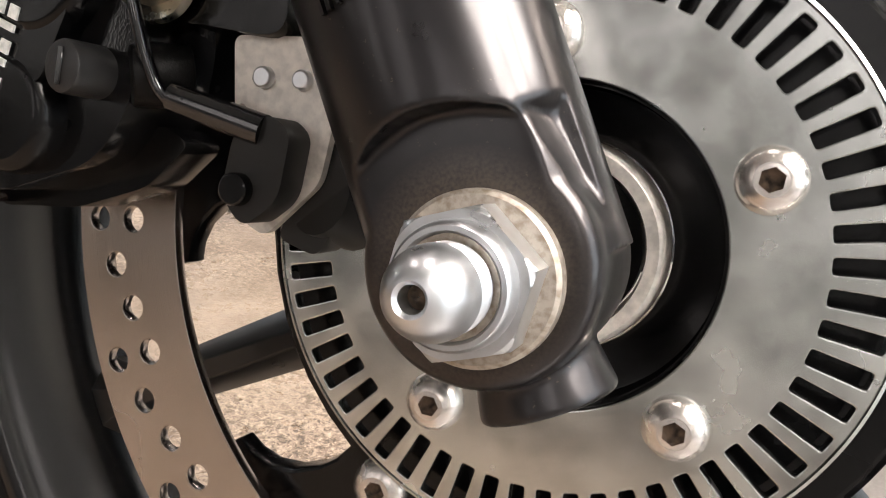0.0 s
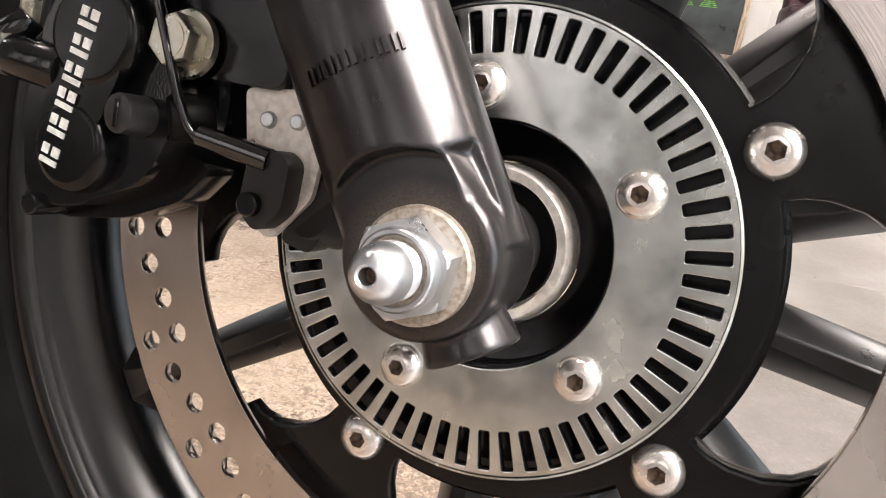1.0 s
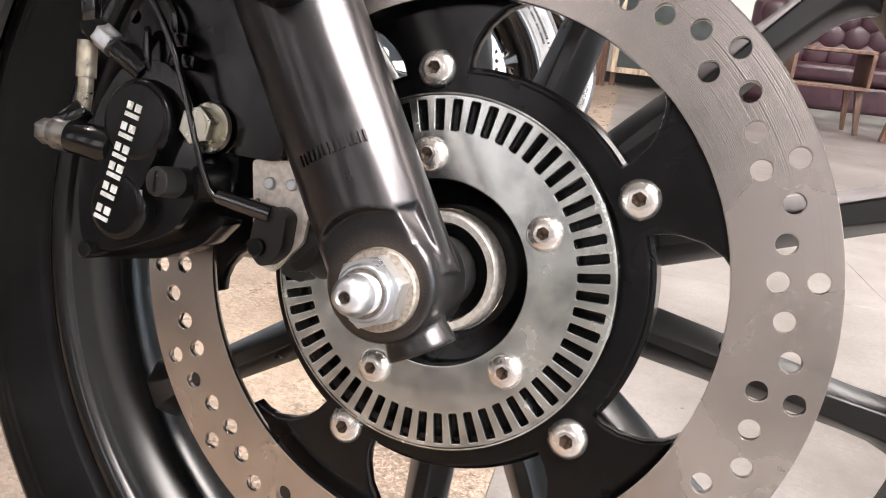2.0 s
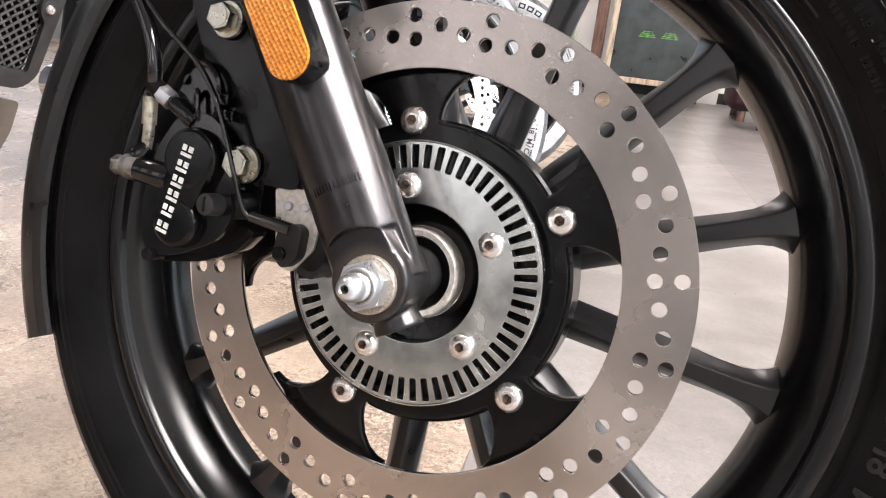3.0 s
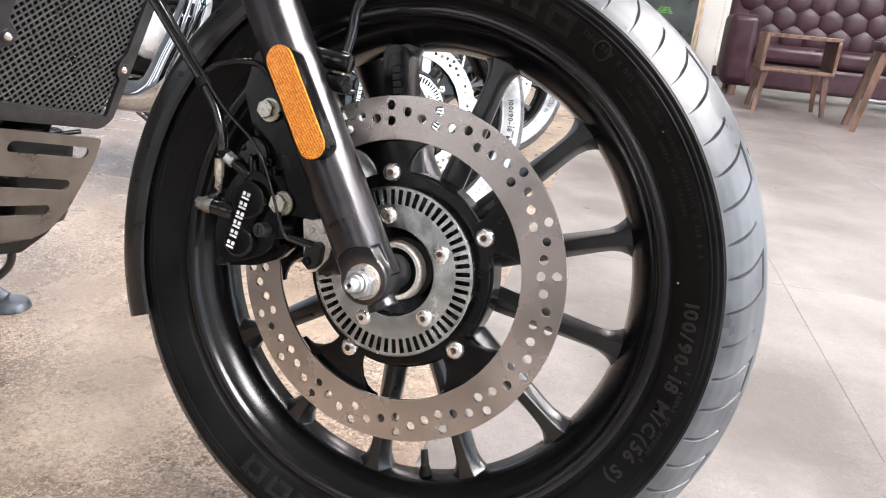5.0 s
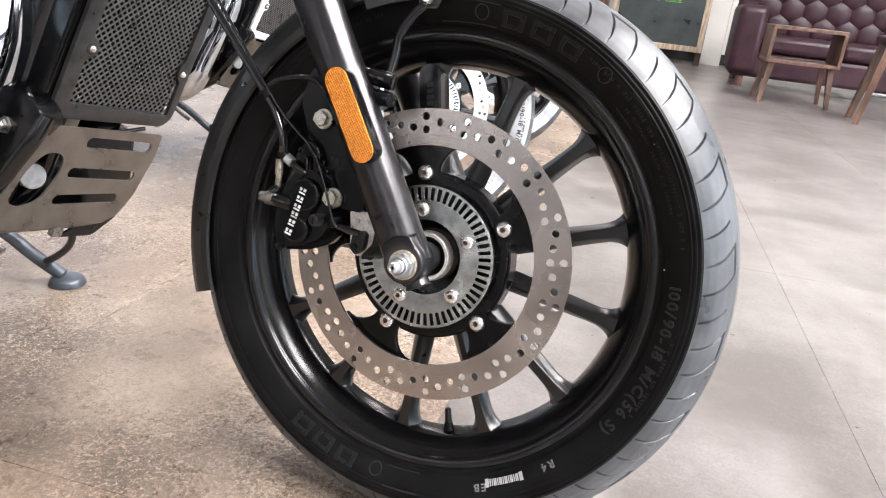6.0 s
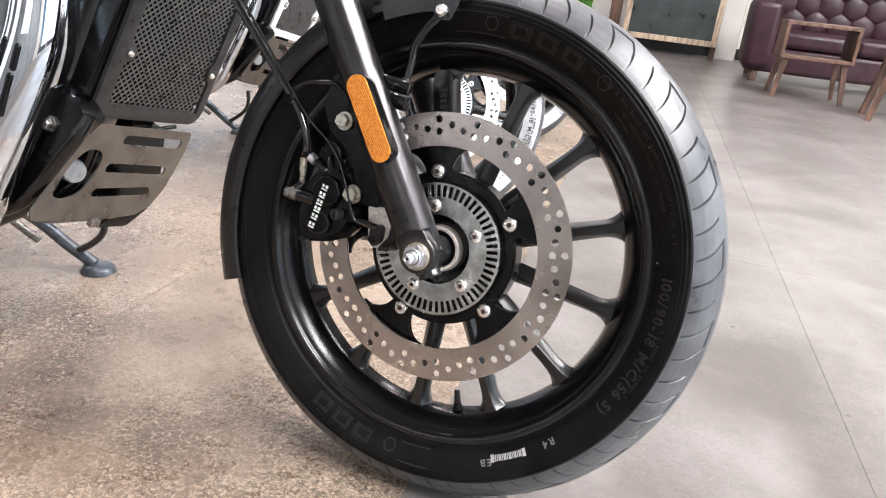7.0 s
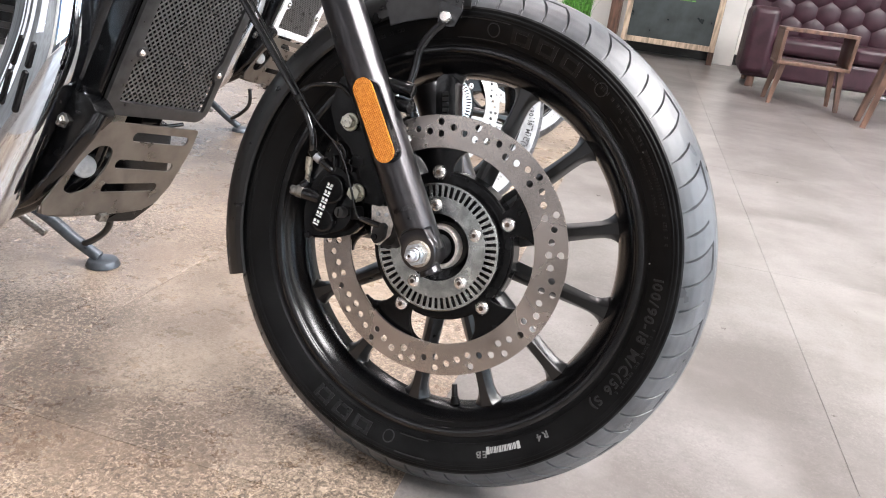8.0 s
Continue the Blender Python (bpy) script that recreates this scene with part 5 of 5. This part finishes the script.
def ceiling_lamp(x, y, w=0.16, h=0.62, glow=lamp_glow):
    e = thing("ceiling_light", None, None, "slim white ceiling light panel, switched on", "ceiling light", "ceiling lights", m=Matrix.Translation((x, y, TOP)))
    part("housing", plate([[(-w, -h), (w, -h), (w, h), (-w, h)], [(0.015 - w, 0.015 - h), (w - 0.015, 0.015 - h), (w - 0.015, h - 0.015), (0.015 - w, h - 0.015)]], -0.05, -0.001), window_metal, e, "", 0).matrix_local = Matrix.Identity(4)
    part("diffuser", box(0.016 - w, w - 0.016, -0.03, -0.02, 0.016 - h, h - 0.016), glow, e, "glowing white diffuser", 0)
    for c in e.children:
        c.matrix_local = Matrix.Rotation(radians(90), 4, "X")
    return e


# Ceiling lights out of view, added because upper surfaces are lit from above.
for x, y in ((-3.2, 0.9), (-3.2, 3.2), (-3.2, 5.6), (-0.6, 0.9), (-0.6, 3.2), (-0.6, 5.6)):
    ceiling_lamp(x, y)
# Unseen panel bank, placed where the fork's broad highlight points.
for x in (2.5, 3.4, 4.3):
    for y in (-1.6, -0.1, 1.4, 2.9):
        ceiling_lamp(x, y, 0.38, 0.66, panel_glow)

thing("ground", box(-60, 60, -60, 60, -0.30, -0.12), asphalt, "grey asphalt ground outside the showroom", "ground", kind="structure", smooth=0)

# pillar, framed board, sofa, table, stool
thing("pillar", box(-0.12, 0.10, Y1 - 0.30, Y1 - 0.022, 0, TOP, 0.004), wall_paint, "white painted wall pillar", "pillar", kind="structure")


def slate_board():
    e = thing("framed_board", None, None, "dark slate board in a pale wooden frame against the wall", "board", m=Matrix.Translation((-0.62, 8.0, 0.14)) @ Matrix.Rotation(radians(-4), 4, "X"))
    part("slate", box(-0.47, 0.47, 0.0, 0.02, 0.03, 1.60, 0.002), board_slate, e)
    for x0, x1, z0, z1 in ((-0.52, -0.46, 0, 1.65), (0.46, 0.52, 0, 1.65), (-0.459, 0.459, 0, 0.06), (-0.459, 0.459, 1.59, 1.65)):
        part("frame_bar", box(x0, x1, -0.02, 0.03, z0, z1, 0.004), pale_wood, e, "pale wooden frame bar")
    for k in range(4):
        for sg in (1, -1):
            part("emblem_bar", box(sg * 0.12 - 0.09 + 0.012 * k, sg * 0.12 + 0.09 - 0.012 * k, -0.003, 0.001, 0.50 + k * 0.018, 0.510 + k * 0.018), leaf_green, e)
    for sg in (-1, 1):
        part("leg", box(sg * 0.49 - 0.03, sg * 0.49 + 0.03, 0.031, 0.07, -0.14, 0.6, 0.004), wood, e)
    return e


slate_board()
thing("post", box(-1.25, -1.14, 7.62, 7.72, 0, 2.4, 0.004), wood, "brown wooden post beside the board", "post")


def side_table():
    e = thing("side_table", None, None, "open wooden box side table on splayed legs", "table", m=Matrix.Translation((0.70, 5.45, 0)) @ Matrix.Rotation(radians(6), 4, "Z"))
    for n_, b_ in (("top", box(-0.25, 0.25, -0.2, 0.2, 0.525, 0.55, 0.003)), ("shelf", box(-0.25, 0.25, -0.2, 0.2, 0.29, 0.315, 0.003)), ("side", box(-0.25, -0.226, -0.2, 0.2, 0.3155, 0.5245, 0.002)), ("side", box(0.226, 0.25, -0.2, 0.2, 0.3155, 0.5245, 0.002))):
        part(n_, b_, wood, e)
    for sx in (-1, 1):
        for sy in (-1, 1):
            part("leg", rod((sx * 0.20, sy * 0.15, 0.2895), (sx * 0.235, sy * 0.18, 0.0), 0.030, 0.020, 4), wood, e)
    return e


def stool():
    e = thing("stool", None, None, "low wooden stool with a dark padded seat and a cross bar", "stool", m=Matrix.Translation((1.30, 4.85, 0)))
    part("seat", box(-0.20, 0.20, -0.18, 0.18, 0.50, 0.56, 0.02), leather, e, "dark leather seat pad")
    for sx in (-1, 1):
        for sy in (-1, 1):
            part("leg", rod((sx * 0.15, sy * 0.13, 0.4995), (sx * 0.23, sy * 0.18, 0.0), 0.032, 0.024, 4), wood, e)
    part("foot_rail", rod((-0.19, -0.155, 0.20), (0.19, -0.155, 0.20), 0.014), window_metal, e)
    return e


def sofa():
    e = thing("sofa", None, None, "dark maroon buttoned leather sofa", "sofa", m=Matrix.Translation((1.35, 6.75, 0)) @ Matrix.Rotation(radians(4), 4, "Z"))
    part("base", box(-1.15, 1.15, -0.40, 0.40, 0.09, 0.30, 0.03), leather, e)
    for k in range(3):
        part("cushion", box(-0.94 + k * 0.63, -0.315 + k * 0.63, -0.42, 0.25, 0.301, 0.45, 0.05, seg=4), leather, e)
    part("backrest", box(-1.15, 1.15, 0.25, 0.45, 0.30, 0.95, 0.05, seg=4), leather, e)
    for s in (-1, 1):
        part("arm", box(s * 1.05 - 0.12, s * 1.05 + 0.12, -0.42, 0.42, 0.10, 0.68, 0.06, seg=4), leather, e)
        part("foot", rod((s * 1.05, -0.34, 0), (s * 1.05, -0.34, 0.09), 0.035), wood, e)
        part("foot", rod((s * 1.05, 0.34, 0), (s * 1.05, 0.34, 0.09), 0.035), wood, e)
    pad = finish("tuft", lathe([(0.118, 0.006), (0.105, -0.008), (0.075, -0.018), (0.035, -0.023), (0.001, -0.024)], 16), leather)
    for i in range(11):
        for j in range(3):
            o = part("tuft", pad, None, e)
            o.location = (-0.98 + i * 0.195 + (j % 2) * 0.0975, 0.249, 0.52 + j * 0.155)
    return e


def grass_plant():
    """A tub of tall artificial grass."""
    e = thing("potted_grass", None, None, "bright green ornamental grass in a dark tub", "plant", m=Matrix.Translation((-1.68, 7.9, 0)))
    part("tub", box(-0.16, 0.16, -0.12, 0.12, 0, 0.30, 0.01), baseboard_paint, e)
    rng = random.Random(5)
    bm = bmesh.new()
    for _ in range(420):
        x, y, z = rng.uniform(-0.15, 0.15), rng.uniform(-0.11, 0.11), 0.301
        h, lx, ly = rng.uniform(0.18, 0.42), rng.uniform(-0.12, 0.12), rng.uniform(-0.12, 0.08)
        a = rng.uniform(0, 6.28)
        w = Vector((math.cos(a), math.sin(a), 0)) * 0.006
        rows = [(Vector((x, y, z)) + Vector((lx, ly, 0)) * t * t + Vector((0, 0, h * t)), w * (1 - t * 0.9)) for t in (0, 0.4, 0.75, 1.0)]
        vs = [(bm.verts.new(q - k), bm.verts.new(q + k)) for q, k in rows]
        for p_, q_ in zip(vs, vs[1:]):
            bm.faces.new((p_[0], p_[1], q_[1], q_[0]))
    tagged(part("blades", bm, leaf_green, e, "green grass blades"), kind="stuff")


grass_plant()
side_table()
stool()
sofa()

# floor: stoneware slabs on a bed, laid seven degrees askew
floor = thing("floor", box(X0, X1, Y0, Y1, -0.06, -0.0015), grout, "mottled brown stoneware floor", "floor", kind="structure", smooth=0)
LAY = Matrix.Rotation(radians(7.1), 4, "Z")
TW, TD = 0.622, 1.262
tile_data = finish("tile", box(0.0003, TW - 0.0003, 0.0003, TD - 0.0003, -0.010, 0.0, 0.0003, seg=1), stone_tan, 0)
for i in range(-13, 14):
    for j in range(-6, 9):
        place = LAY @ Vector((0.001 + i * TW, -0.112 + j * TD, 0))
        mid = LAY @ Vector((0.001 + (i + 0.5) * TW, -0.112 + (j + 0.5) * TD, 0))
        if X0 - 0.1 < mid.x < X1 + 0.1 and Y0 - 0.1 < mid.y < Y1 + 0.1:
            o = part("tile", tile_data, None, floor)
            o.matrix_local = Matrix.Translation(place) @ LAY
            # Rows j <= -2 lie out of view and are darkened for the reflections only.
            kind_ = stone_unseen_dark if j <= -2 else stone_pale if i >= 0 else stone_tan if j < 0 else stone_brown if i == -1 and j == 0 else random.choice((stone_brown, stone_tan, stone_tan))
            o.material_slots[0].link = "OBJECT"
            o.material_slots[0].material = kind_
